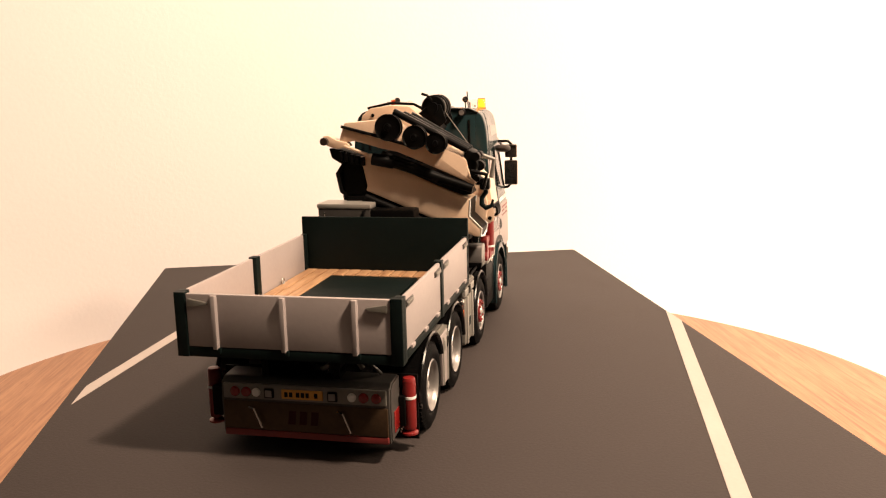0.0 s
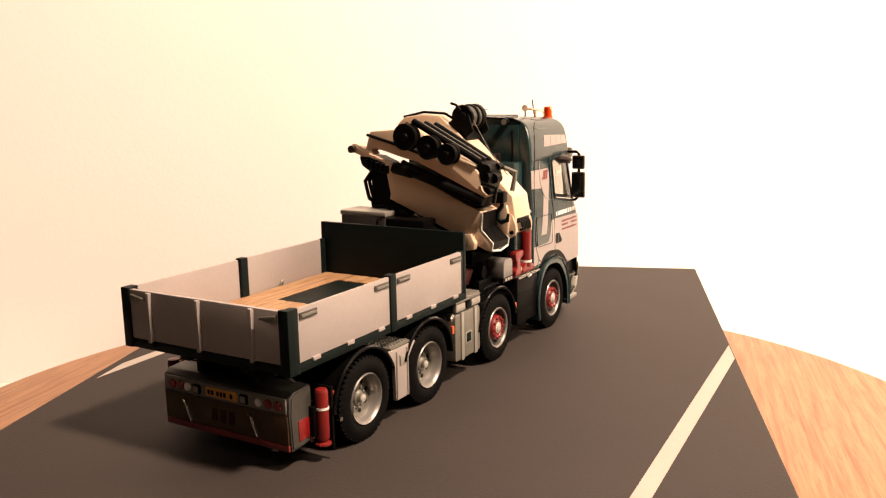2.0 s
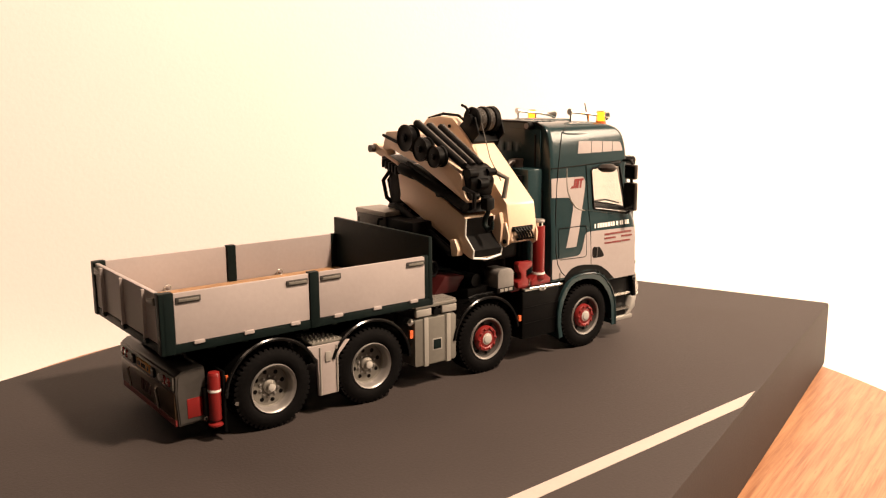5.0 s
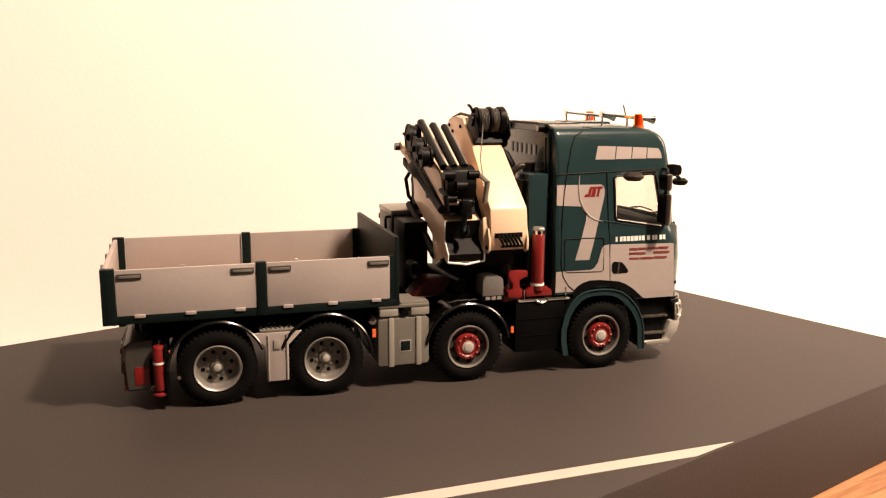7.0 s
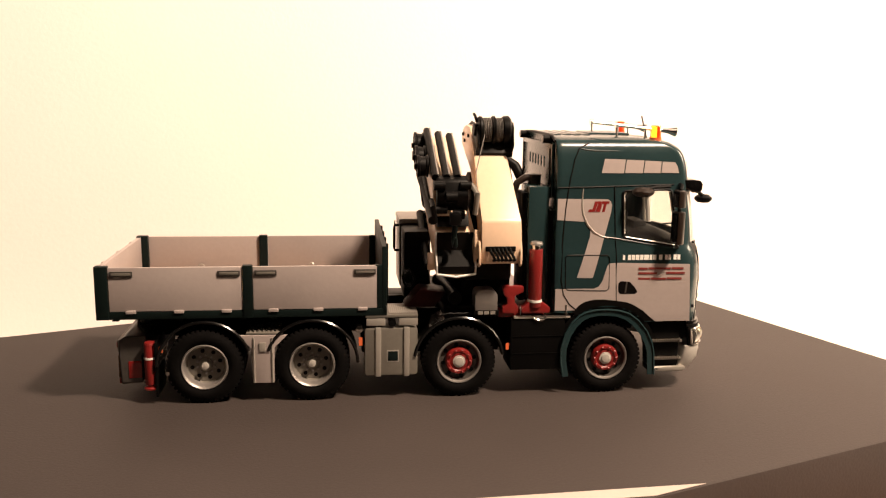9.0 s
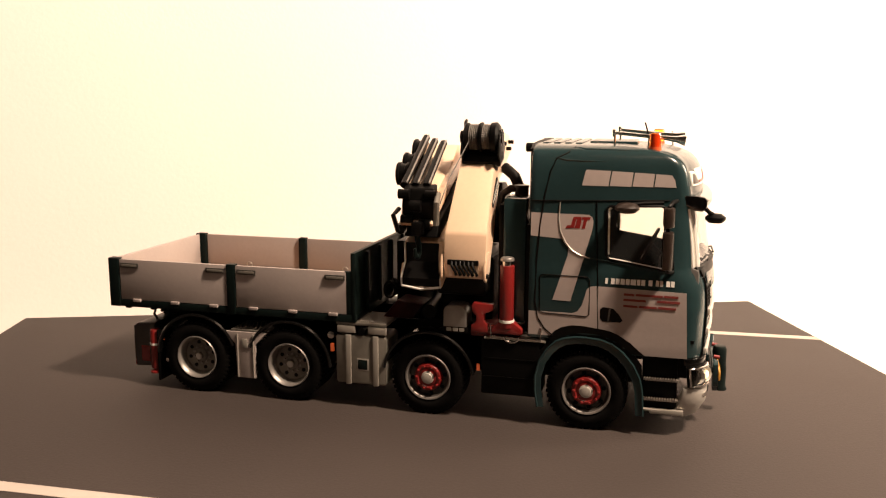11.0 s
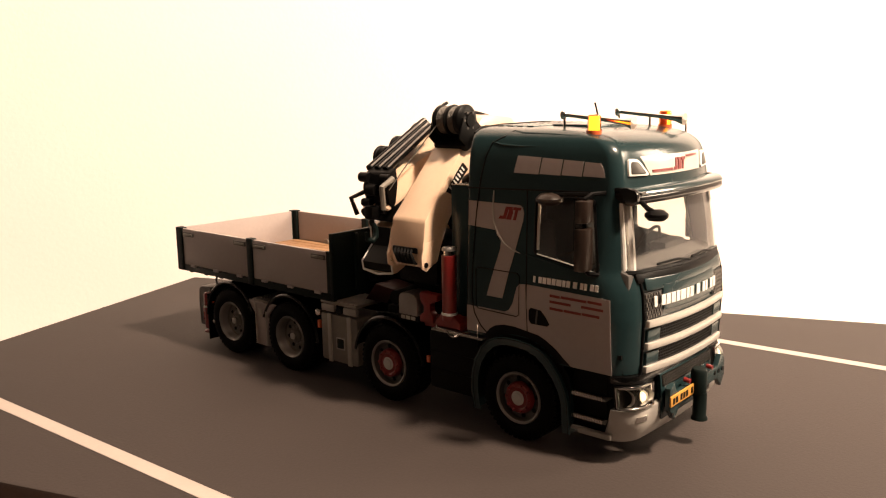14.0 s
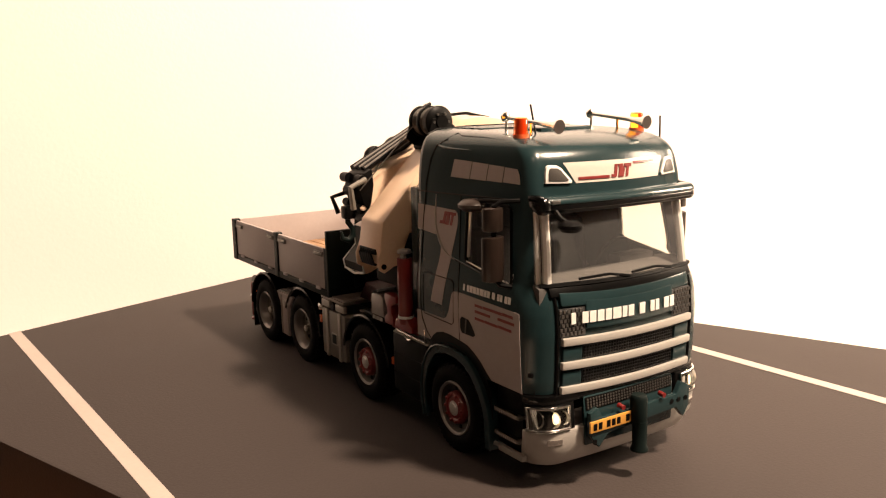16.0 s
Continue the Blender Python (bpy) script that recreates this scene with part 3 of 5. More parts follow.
for y in (0.29, -0.38):
    part("number_lamp", Shape().box(RX - 0.06, RX - 0.02, y - 0.05, y + 0.05, 0.65, 0.75), BLACK, under, bevel=0.012)
    part("lamp_face", Shape().box(RX - 0.066, RX - 0.055, y - 0.035, y + 0.035, 0.665, 0.735), RIM, under, bevel=0.004)
plate = part("number_plate", Shape().box(RX - 0.05, RX - 0.03, -0.28, 0.155, 0.652, 0.748), YELLOW, under, "yellow number plate", bevel=0.005)
for y in (0.105, 0.055, -0.02, -0.07, -0.12, -0.21):
    part("plate_bar", Shape().box(RX - 0.054, RX - 0.048, y - 0.017, y + 0.017, 0.675, 0.725), BLACK, plate)
for k, y in enumerate((0.06, -0.06, -0.18)):
    part("emblem_bar", Shape().prism([(y + 0.045, 0.38), (y - 0.03, 0.38), (y - 0.045, 0.52), (y + 0.03, 0.52)], RX - 0.036, RX - 0.028, "x"), MAROON, under, "dark red emblem shape")
for y in (0.42, -0.52):
    part("step_bracket", Shape().tube([(RX - 0.03, y + 0.10, 0.535), (RX - 0.07, y + 0.03, 0.54), (RX - 0.07, y - 0.05, 0.34)], 0.015, 6), CHROME, under)
for sy in (-1, 1):
    yo = -0.965 if sy < 0 else 0.825
    part("side_reflector", Shape().box(RX + 0.10, RX + 0.27, min(yo, yo + sy * 0.012), max(yo, yo + sy * 0.012), 0.30, 0.52), LENSRED, under, "red side reflector", bevel=0.005)
    part("side_frame", Shape().prism([(RX + 0.02, 0.25), (RX + 0.0, 0.60), (RX + 0.02, 0.78), (RX + 0.08, 0.82), (RX + 0.31, 0.835), (RX + 0.32, 0.26)], yo - 0.004, yo + 0.004, "y"), STEEL, under, "dark steel side plate")
    yj = -1.055 if sy < 0 else 1.10
    jk = part("rear_jack", Shape().tube([(-0.62, yj, 0.25), (-0.62, yj, 0.76)], 0.070, 20), RED, truck, "red hydraulic support leg", bevel=0.012)
    part("collar", Shape().tube([(-0.62, yj, 0.575), (-0.62, yj, 0.602)], 0.074, 20), WHITE, jk, "white band")
    part("cap", Shape().lathe([(0.070, 0.76), (0.060, 0.79), (0.03, 0.80), (0.001, 0.80)], (-0.62, yj, 0), "z", 20), RED, jk)
    part("foot", Shape().lathe([(0.001, 0.19), (0.085, 0.19), (0.085, 0.21), (0.04, 0.23), (0.04, 0.26)], (-0.62, yj, 0), "z", 20), RED, jk)
    part("bracket", Shape().box(-0.73, -0.55, min(yj - sy * 0.02, yj - sy * 0.2), max(yj - sy * 0.02, yj - sy * 0.2), 0.30, 0.62), BLACK, jk, bevel=0.01)
    part("valve", Shape().tube([(-0.40, yj, 0.40), (-0.40, yj + sy * 0.08, 0.40)], 0.025, 10), CHROME, jk)
    part("marker_lamp", Shape().box(-0.50, -0.46, yj + sy * 0.03 - 0.015, yj + sy * 0.03 + 0.015, 0.66, 0.73), ORANGE, jk, "orange marker lamp")
    part("mudflap", Shape().box(-0.55, -0.52, min(sy * 0.62, -1.13 if sy < 0 else 1.0), max(sy * 0.62, -1.13 if sy < 0 else 1.0), 0.10, 0.80), BLACK, truck, "black rubber mudflap", bevel=0.006)

# coupling lever and hose under the bed, chain beside the leg
lever = part("coupling_lever", Shape().tube([(-0.80, -0.20, 0.90), (-0.82, -0.42, 1.03), (-0.80, -0.55, 1.04), (-0.78, -0.62, 0.92)], 0.028, 8), DULL, under, "dull metal coupling lever")
part("lever_plate", Shape().prism([(-0.25, 0.86), (-0.35, 1.02), (-0.50, 1.06), (-0.45, 0.90)], -0.84, -0.81, "x"), DKGREEN, under, bevel=0.008)
part("air_hose", Shape().tube([(-0.76, -0.55, 0.98), (-0.82, -0.70, 1.0), (-0.80, -0.78, 0.92), (-0.74, -0.80, 0.86)], 0.018, 8), STEEL, under)
for k in range(5):
    a = k * math.pi / 2
    ring_pts = [(-0.70 + 0.022 * math.cos(b) * math.cos(a), -0.985 + 0.022 * math.cos(b) * math.sin(a), 0.40 - 0.036 * k + 0.026 * math.sin(b)) for b in [i * math.pi / 5 for i in range(11)]]
    part("chain_link", Shape().tube(ring_pts, 0.007, 5), CHROME, under)

# mudguards
for x, a0, a1 in ((0.05, 20, 178), (1.37, 2, 160), (3.235, 8, 172)):
    for sy in (-1, 1):
        ya, yb = (-1.135, -0.62) if sy > 0 else (0.62, 1.135)
        outer, inner = arc(x, WZ, 0.575, a0, a1, 20), arc(x, WZ, 0.545, a1, a0, 20)
        g = Shape().grid([[(p[0], y, p[1]) for p in outer] for y in (ya, yb)])
        mg = part("mudguard", g, GLOSS, truck, "glossy black mudguard", thick=0.02)
        lip = -1.14 if sy > 0 else 1.14
        part("mudguard_lip", Shape().tube([(p[0], lip, p[1]) for p in outer], 0.022, 6), GLOSS, mg)
for sy in (1, -1):
    y0, y1 = sorted((-sy * 1.14, -sy * 1.09))
    cp = part("centre_panel", Shape().prism([(0.46, 0.87), (0.62, 0.70), (0.635, 0.25), (0.90, 0.25), (0.905, 0.70), (1.07, 0.87)], y0, y1, "y"), GREY, truck, "grey panel between the rear wheels", bevel=0.012)
    part("edge_bead", Shape().tube([(0.655, -sy * 1.145, 0.26), (0.655, -sy * 1.145, 0.84)], 0.012, 6), SILVER, cp)
    part("edge_bead", Shape().tube([(0.88, -sy * 1.145, 0.26), (0.88, -sy * 1.145, 0.84)], 0.012, 6), SILVER, cp)
    part("badge", Shape().box(0.72, 0.80, min(-sy * 1.142, -sy * 1.155), max(-sy * 1.142, -sy * 1.155), 0.66, 0.78), SILVER, cp, bevel=0.008)
    tread = part("step_plate", Shape().box(0.56, 0.98, min(-sy * 1.13, -sy * 0.66), max(-sy * 1.13, -sy * 0.66), 0.875, 0.90), DULL, truck, "studded step plate", bevel=0.006)
    st = Shape()
    for i in range(7):
        for j in range(6):
            x, y = 0.59 + i * 0.055 + 0.02 * (j % 2), -sy * (0.70 + j * 0.075)
            st.lathe([(0.020, 0.90), (0.013, 0.916), (0.001, 0.918)], (x, y, 0), "z", 6)
    tagged(part("stud_field", st, DULL, tread), kind="stuff")

# side boxes on the right
tank = part("tool_tank", Shape().prism([(2.03, 0.34), (2.05, 0.31), (2.68, 0.31), (2.70, 0.34), (2.70, 0.90), (2.67, 0.935), (2.05, 0.935), (2.03, 0.91)], -1.14, -0.66, "y"), DULL, truck, "grey aluminium side tank with straps", bevel=0.02)
for x in (2.20, 2.56):
    part("strap", Shape().box(x - 0.035, x + 0.035, -1.158, -1.13, 0.30, 0.945), SILVER, tank, bevel=0.008)
part("recess", Shape().box(2.32, 2.45, -1.146, -1.12, 0.50, 0.63), DKGREEN, tank, bevel=0.01)
part("recess_rim", Shape().box(2.305, 2.465, -1.143, -1.12, 0.485, 0.645), SILVER, tank, bevel=0.008)
for x0, x1 in ((2.05, 2.29), (2.46, 2.70)):
    part("front_plate", Shape().box(x0, x1, -1.15, -1.10, 0.965, 1.06), SILVER, tank, bevel=0.012)
part("coupling", Shape().tube([(2.375, -1.15, 1.0), (2.375, -1.0, 1.0)], 0.05), BLACK, tank)
part("cover_plate", Shape().box(2.04, 2.70, -1.15, -0.62, 1.07, 1.11), DULL, tank, bevel=0.01)
rb = Shape()
for k in range(14):
    x = 2.35 + k * 0.026
    rb.box(x - 0.008, x + 0.008, -1.13, -0.64, 1.11, 1.13)
tagged(part("tread_pattern", rb, SILVER, tank), kind="stuff")
part("side_lamp", Shape().lathe([(0.001, -0.06), (0.045, -0.05), (0.055, -0.02), (0.055, 0.02)], (1.96, -1.09, 0.92), "y", 20), CHROME, tank, "round chrome side lamp")
part("marker_lamp", Shape().box(1.955, 2.0, -1.14, -1.11, 0.71, 0.81), ORANGE, tank, "orange marker lamp")
battery = part("battery_box", Shape().box(3.90, 4.62, -1.13, -0.62, 0.33, 1.02), BLACK, truck, "black side box below the cab", bevel=0.03)
for z in (0.55, 0.78):
    part("rib", Shape().box(3.93, 4.60, -1.138, -1.12, z, z + 0.012), BLACK, battery)
part("marker_lamp", Shape().box(3.845, 3.885, -1.12, -1.09, 0.61, 0.69), ORANGE, battery, "orange marker lamp")
gut = part("hand_rail", Shape().tube([(4.02, -1.13, 1.20), (4.02, -1.13, 1.06), (4.62, -1.13, 1.045), (4.62, -1.13, 1.20)], 0.016, 8), CHROME, truck, "bent chrome rail")
part("rail_plate", Shape().box(3.94, 4.68, -1.14, -0.9, 1.025, 1.045), SILVER, gut)
part("rail_arch", Shape().tube([(4.27 + 0.09 * math.cos(a), -1.14, 1.06 + 0.06 * math.sin(a)) for a in [math.pi * i / 8 + math.pi for i in range(9)]], 0.014, 6), CHROME, gut)
air = part("air_cleaner", Shape().prism([(3.43, 1.14), (3.43, 1.33), (3.445, 1.375), (3.48, 1.40), (3.62, 1.405), (3.68, 1.39), (3.715, 1.35), (3.72, 1.30), (3.72, 1.14)], -1.14, -0.85, "y"), RIM, truck, "small pale metal housing beside the crane foot", bevel=0.012)
part("label_bar", Shape().box(3.47, 3.53, -1.146, -1.13, 1.09, 1.13).box(3.55, 3.61, -1.146, -1.13, 1.09, 1.13).box(3.63, 3.69, -1.146, -1.13, 1.09, 1.13), SILVER, air)
part("bracket", Shape().box(3.42, 3.74, -1.135, -0.86, 1.07, 1.14), BLACK, air, bevel=0.01)
for x in (3.03, 3.13, 3.23, 3.33):
    part("air_pipe", Shape().tube([(x - 0.05, -1.05, 1.06), (x + 0.1, -1.06, 1.09), (x + 0.3, -1.02, 1.05)], 0.014, 6), BLACK, air)

# front support leg
jack = part("front_jack", Shape().tube([(4.205, -1.12, 1.18), (4.205, -1.12, 1.93)], 0.085, 22), RED, truck, "red hydraulic support leg behind the cab", bevel=0.01)
part("collar", Shape().tube([(4.205, -1.12, 1.245), (4.205, -1.12, 1.275)], 0.092, 22), WHITE, jack, "white band")
part("rod_end", Shape().tube([(4.205, -1.12, 1.93), (4.205, -1.12, 1.985)], 0.06, 18), CHROME, jack)
part("cap", Shape().lathe([(0.001, 2.03), (0.07, 2.025), (0.082, 2.005), (0.082, 1.985), (0.001, 1.98)], (4.205, -1.12, 0), "z", 20), RIM, jack)
part("foot_plate", Shape().prism([(4.03, 1.10), (4.40, 1.10), (4.40, 1.17), (4.29, 1.25), (4.12, 1.25), (4.03, 1.16)], -1.17, -1.03, "y"), RED, jack, bevel=0.015)
part("clamp_plate", Shape().prism([(3.78, 1.10), (3.98, 1.10), (3.98, 1.20), (3.94, 1.24), (3.94, 1.33), (4.05, 1.38), (4.05, 1.45), (3.80, 1.46), (3.78, 1.42), (3.80, 1.34), (3.84, 1.30), (3.84, 1.22), (3.78, 1.18)], -1.16, -1.06, "y"), RED, jack, bevel=0.012)
part("beam", Shape().box(3.75, 4.35, -1.05, 1.05, 1.02, 1.14), RED, jack, bevel=0.02)
jl = part("front_jack", mirrored(Shape().tube([(4.205, -1.12, 1.18), (4.205, -1.12, 1.93)], 0.085, 22)), RED, truck, "red hydraulic support leg behind the cab", bevel=0.01)

# ---- the cab ----
XB = 4.45
# height, half width at the front, front at the corner, corner radius, bow of the front, widening towards the rear
LEVELS = [(0.95, 1.125, 6.480, 0.30, 0.045, 0.0), (1.05, 1.13, 6.490, 0.30, 0.045, 0.0), (1.5, 1.13, 6.505, 0.30, 0.05, 0.0), (1.70, 1.125, 6.495, 0.31, 0.06, 0.0), (1.80, 1.117, 6.480, 0.32, 0.07, 0.002), (1.88, 1.108, 6.458, 0.335, 0.085, 0.005),
          (1.97, 1.09, 6.430, 0.35, 0.10, 0.01), (2.3, 1.05, 6.380, 0.28, 0.09, 0.025), (2.62, 1.005, 6.320, 0.22, 0.10, 0.045), (2.72, 0.990, 6.295, 0.15, 0.12, 0.055), (2.90, 0.972, 6.268, 0.13, 0.13, 0.060),
          (3.04, 0.957, 6.240, 0.13, 0.13, 0.060), (3.12, 0.947, 6.215, 0.14, 0.12, 0.058), (3.18, 0.935, 6.175, 0.15, 0.12, 0.055), (3.23, 0.918, 6.115, 0.17, 0.11, 0.055), (3.27, 0.893, 6.030, 0.19, 0.10, 0.055),
          (3.30, 0.86, 5.920, 0.21, 0.09, 0.055), (3.325, 0.81, 5.720, 0.23, 0.08, 0.055), (3.34, 0.72, 5.450, 0.25, 0.06, 0.055), (3.345, 0.62, 5.20, 0.27, 0.04, 0.055)]


def level(z):
    for (z0, *a), (z1, *b) in zip(LEVELS, LEVELS[1:]):
        if z <= z1:
            t = max(0.0, (z - z0) / (z1 - z0))
            return [p + (q - p) * t for p, q in zip(a, b)]
    return list(LEVELS[-1][1:])


def outline(z, off=0.0, ns=44, na=10, nf=10):
    """Half a plan of the cab, right side, from the middle of the front to the middle of the rear."""
    w, xf, r, bow, widen = level(z)
    w, xf, r = w + off, xf + off, r + off
    pts = []
    for i in range(nf):
        y = -(w - r) * i / nf
        pts.append((xf + bow * (1 - (y / (w - r)) ** 2), y))
    for i in range(na):
        a = math.pi / 2 * i / na
        pts.append((xf - r + r * math.cos(a), -(w - r) - r * math.sin(a)))
    xb = XB - off
    for i in range(ns + 1):
        x = xf - r + (xb + 0.04 - xf + r) * i / ns
        pts.append((x, -w - widen * (xf - r - x)))
    w = -pts[-1][1]
    pts += [(xb + 0.01, -w + 0.012), (xb, -w + 0.04)]
    for i in range(1, 9):
        pts.append((xb, (-w + 0.04) * (1 - i / 8)))
    return pts


def askew(x, y):
    """The cab's front sits a little further forward on the left."""
    return 0.035 * y * min(1.0, max(0.0, (x - 5.6) / 0.6))


def ring(z, off=0.0):
    h = outline(z, off)
    return [(x + askew(x, y), y, z) for x, y in h] + [(x + askew(x, -y), -y, z) for x, y in reversed(h[1:-1])]


def side_y(x, z, off=0.0):
    """The right side of the cab at x and z, off metres proud of the sheet."""
    w, xf, r, bow, widen = level(z)
    return -(w + widen * max(0.0, xf - r - x) + off)


WIN = [(5.345, 2.10), (5.33, 2.63), (5.36, 2.66), (5.95, 2.675), (5.99, 2.65), (6.09, 1.98), (6.065, 1.95), (5.37, 2.065)]


def inside(poly, x, z):
    c = False
    for (x0, z0), (x1, z1) in zip(poly, poly[1:] + poly[:1]):
        if (z0 > z) != (z1 > z) and x < (x1 - x0) * (z - z0) / (z1 - z0) + x0:
            c = not c
    return c


WS0, WS1 = 1.965, 2.66
zs = [0.95 + (3.10 - 0.95) * i / 62 for i in range(63)] + [3.13, 3.16, 3.19, 3.21, 3.23, 3.25, 3.27, 3.285, 3.30, 3.315, 3.325, 3.335, 3.34, 3.345]
rings = [ring(z) for z in zs]
m = len(rings[0])
shell, screen, side_r, side_l = Shape(), Shape(), Shape(), Shape()
for s in (shell, screen, side_r, side_l):
    s.v = [p for r in rings for p in r]
for i in range(len(zs) - 1):
    for j in range(m):
        f = (i * m + j, i * m + (j + 1) % m, (i + 1) * m + (j + 1) % m, (i + 1) * m + j)
        c = [sum(shell.v[k][a] for k in f) / 4 for a in range(3)]
        side = abs(c[1]) > -side_y(c[0], c[2]) - 0.02
        if side and inside(WIN, c[0], c[2]):
            (side_r if c[1] < 0 else side_l).f.append(f)
        elif c[0] > 6.0 and not side and abs(c[1]) < 0.985 - (c[2] - 1.95) * 0.055 and WS0 < c[2] < WS1:
            screen.f.append(f)
        elif c[2] < 1.10 and c[0] < 5.58:
            continue
        elif side and (c[0] - 5.17) ** 2 + (c[2] - 0.475) ** 2 < 0.70 ** 2:
            continue
        else:
            shell.f.append(f)
shell.f.append(tuple((len(zs) - 1) * m + j for j in range(m)))


def trim(s):
    used = sorted({k for f in s.f for k in f})
    to = {k: i for i, k in enumerate(used)}
    s.v, s.f = [s.v[k] for k in used], [tuple(to[k] for k in f) for f in s.f]
    return s


cab = part("cab", trim(shell), GREEN, truck, "petrol green high-roof sleeper cab with grey stripes", thick=0.02)
windscreen = part("windscreen", trim(screen), GLASS, cab, "hazy windscreen with grey reflections put into its colour")
windscreen.visible_shadow = False
for s in (side_r, side_l):
    g = part("side_window", trim(s), PANE, cab, "clear door window")
    g.visible_shadow = False


def decal(name, poly, mat, off=0.004, thick=0.004, label="", both=True, cells=0.05):
    """A sheet of paint or plate that lies on the cab's side, cut by a polygon of (x, z)."""
    for sy in (1, -1) if both else (1,):
        bm = bmesh.new()
        bm.faces.new([bm.verts.new((x, 0, z)) for x, z in poly])
        z0, z1 = min(p[1] for p in poly), max(p[1] for p in poly)
        z = z0 + cells
        while z < z1:
            bmesh.ops.bisect_plane(bm, geom=bm.verts[:] + bm.edges[:] + bm.faces[:], plane_co=(0, 0, z), plane_no=(0, 0, 1))
            z += cells
        bm.verts.index_update()
        s = Shape().add([(v.co.x, sy * side_y(v.co.x, v.co.z, off), v.co.z) for v in bm.verts], [[v.index for v in f.verts] for f in bm.faces])
        bm.free()
        part(name, s, mat, cab, label, thick=thick)


# grey stripes, lower panel and roof windows of the livery
decal("grey_stripe", [(4.47, 2.565), (5.13, 2.555), (5.17, 2.53), (5.185, 2.48), (5.18, 2.40), (5.10, 2.09), (4.955, 1.545), (4.745, 1.55), (4.84, 1.86), (4.905, 2.08), (4.91, 2.16), (4.89, 2.23), (4.84, 2.27), (4.47, 2.295)], GREY, label="grey livery stripe bent like a seven")
decal("grey_door_panel", [(5.285, 1.24), (5.26, 1.74), (6.25, 1.715), (6.29, 0.955), (5.82, 0.955), (5.74, 1.02), (5.65, 1.10), (5.52, 1.18), (5.42, 1.22)], GREY, label="grey lower door panel")
decal("grey_rear_panel", [(4.47, 1.12), (4.47, 1.405), (4.98, 1.405), (5.04, 1.43), (5.09, 1.51), (5.14, 1.69), (5.17, 1.73), (5.25, 1.74), (5.275, 1.24), (5.12, 1.26), (4.98, 1.26), (4.86, 1.23), (4.78, 1.18), (4.73, 1.12)], GREY, label="grey lower panel behind the door")
gap_top = [(4.70, 1.105), (4.75, 1.15), (4.80, 1.195), (4.88, 1.24), (4.98, 1.268), (5.12, 1.268), (5.30, 1.248), (5.42, 1.228), (5.52, 1.188), (5.65, 1.108), (5.74, 1.03), (5.83, 0.962)]
decal("arch_gap", gap_top + [(5.17 + 0.70 * math.cos(a), 0.475 + 0.70 * math.sin(a)) for a in [radians(44 + 82 * i / 14) for i in range(15)]], BLACK, off=0.002, label="black edge above the wheel arch")
for k, (a, b, ta, tb) in enumerate(((5.04, 5.335, 5.08, 5.36), (5.35, 5.59, 5.375, 5.61), (5.605, 5.83, 5.625, 5.845), (5.845, 6.085, 5.86, 6.03))):
    top = [(ta, 3.068 - 0.012 * k), (tb, 3.058 - 0.012 * k)] + ([(6.065, 2.97)] if k == 3 else [])
    decal("roof_stripe", [(a, 2.89)] + top + [(b, 2.885)], GREY, label="pale grey livery block")
# name and lines of writing as plain bars
LETTERS = ((0.038,), (0.050, 0.052, 0.056, 0.052, 0.070, 0.044, 0.052), (0.054,), (0.044, 0.040), (0.050, 0.048))
x = 5.345
for word in LETTERS:
    for w in word:
        decal("name_bar", [(x, 1.777), (x + 0.003, 1.842), (x + w - 0.006, 1.840), (x + w - 0.009, 1.775)], WHITE, off=0.007, label="white lettering bar")
        x += w + 0.002
    x += 0.026
for z, ws in ((1.652, (0.12, 0.30, 0.16)), (1.590, (0.25, -0.10, 0.25)), (1.518, (0.16, 0.20, 0.20))):
    x = 5.56
    for w in ws:
        if w > 0:
            decal("text_bar", [(x, z), (x, z + 0.026), (x + w, z + 0.022), (x + w, z - 0.004)], INK, off=0.007, label="small red lettering bar")
        x += abs(w) + 0.012
# the red mark: three slanted strokes with a bar over the last
for poly in ([(4.87, 2.395), (4.89, 2.43), (4.93, 2.43), (4.96, 2.53), (5.00, 2.53), (4.965, 2.40)], [(4.97, 2.395), (5.00, 2.49), (4.985, 2.53), (5.045, 2.53), (5.05, 2.47), (5.03, 2.395)],
             [(5.055, 2.395), (5.08, 2.50), (5.05, 2.50), (5.055, 2.53), (5.155, 2.53), (5.145, 2.50), (5.115, 2.50), (5.09, 2.395)]):
    decal("emblem", poly, RED, off=0.008, label="red emblem shape")


def side_line(name, pts, r, mat, off=0.003, label="", both=True):
    for sy in (1, -1) if both else (1,):
        part(name, Shape().tube([(x, sy * side_y(x, z, off), z) for x, z in pts], r, 6), mat, cab, label)


side_line("window_seal", WIN + WIN[:2], 0.016, BLACK)
side_line("window_trim", [(5.36, 2.11), (5.35, 2.62), (5.38, 2.645)], 0.020, BRIGHT, -0.02)
side_line("window_trim", [(5.975, 2.64), (6.03, 2.30), (6.07, 2.0)], 0.014, BRIGHT, -0.02)
side_line("window_trim", [(5.38, 2.07), (5.7, 2.02), (6.06, 1.96)], 0.010, BRIGHT, 0.008)
side_line("door_gap", [(5.215, 2.72), (5.24, 2.1), (5.265, 1.75), (5.282, 1.24)], 0.007, BLACK, 0.001)
side_line("door_gap", [(4.47, 2.705), (4.80, 2.71), (5.21, 2.72), (5.6, 2.73), (6.02, 2.74)], 0.008, BLACK, 0.001)
side_line("locker_gap", [(4.62, 1.845), (5.14, 1.84), (5.17, 1.81), (5.175, 1.40), (5.14, 1.375), (4.63, 1.39), (4.60, 1.42), (4.59, 1.82), (4.62, 1.845)], 0.006, BLACK, 0.004)
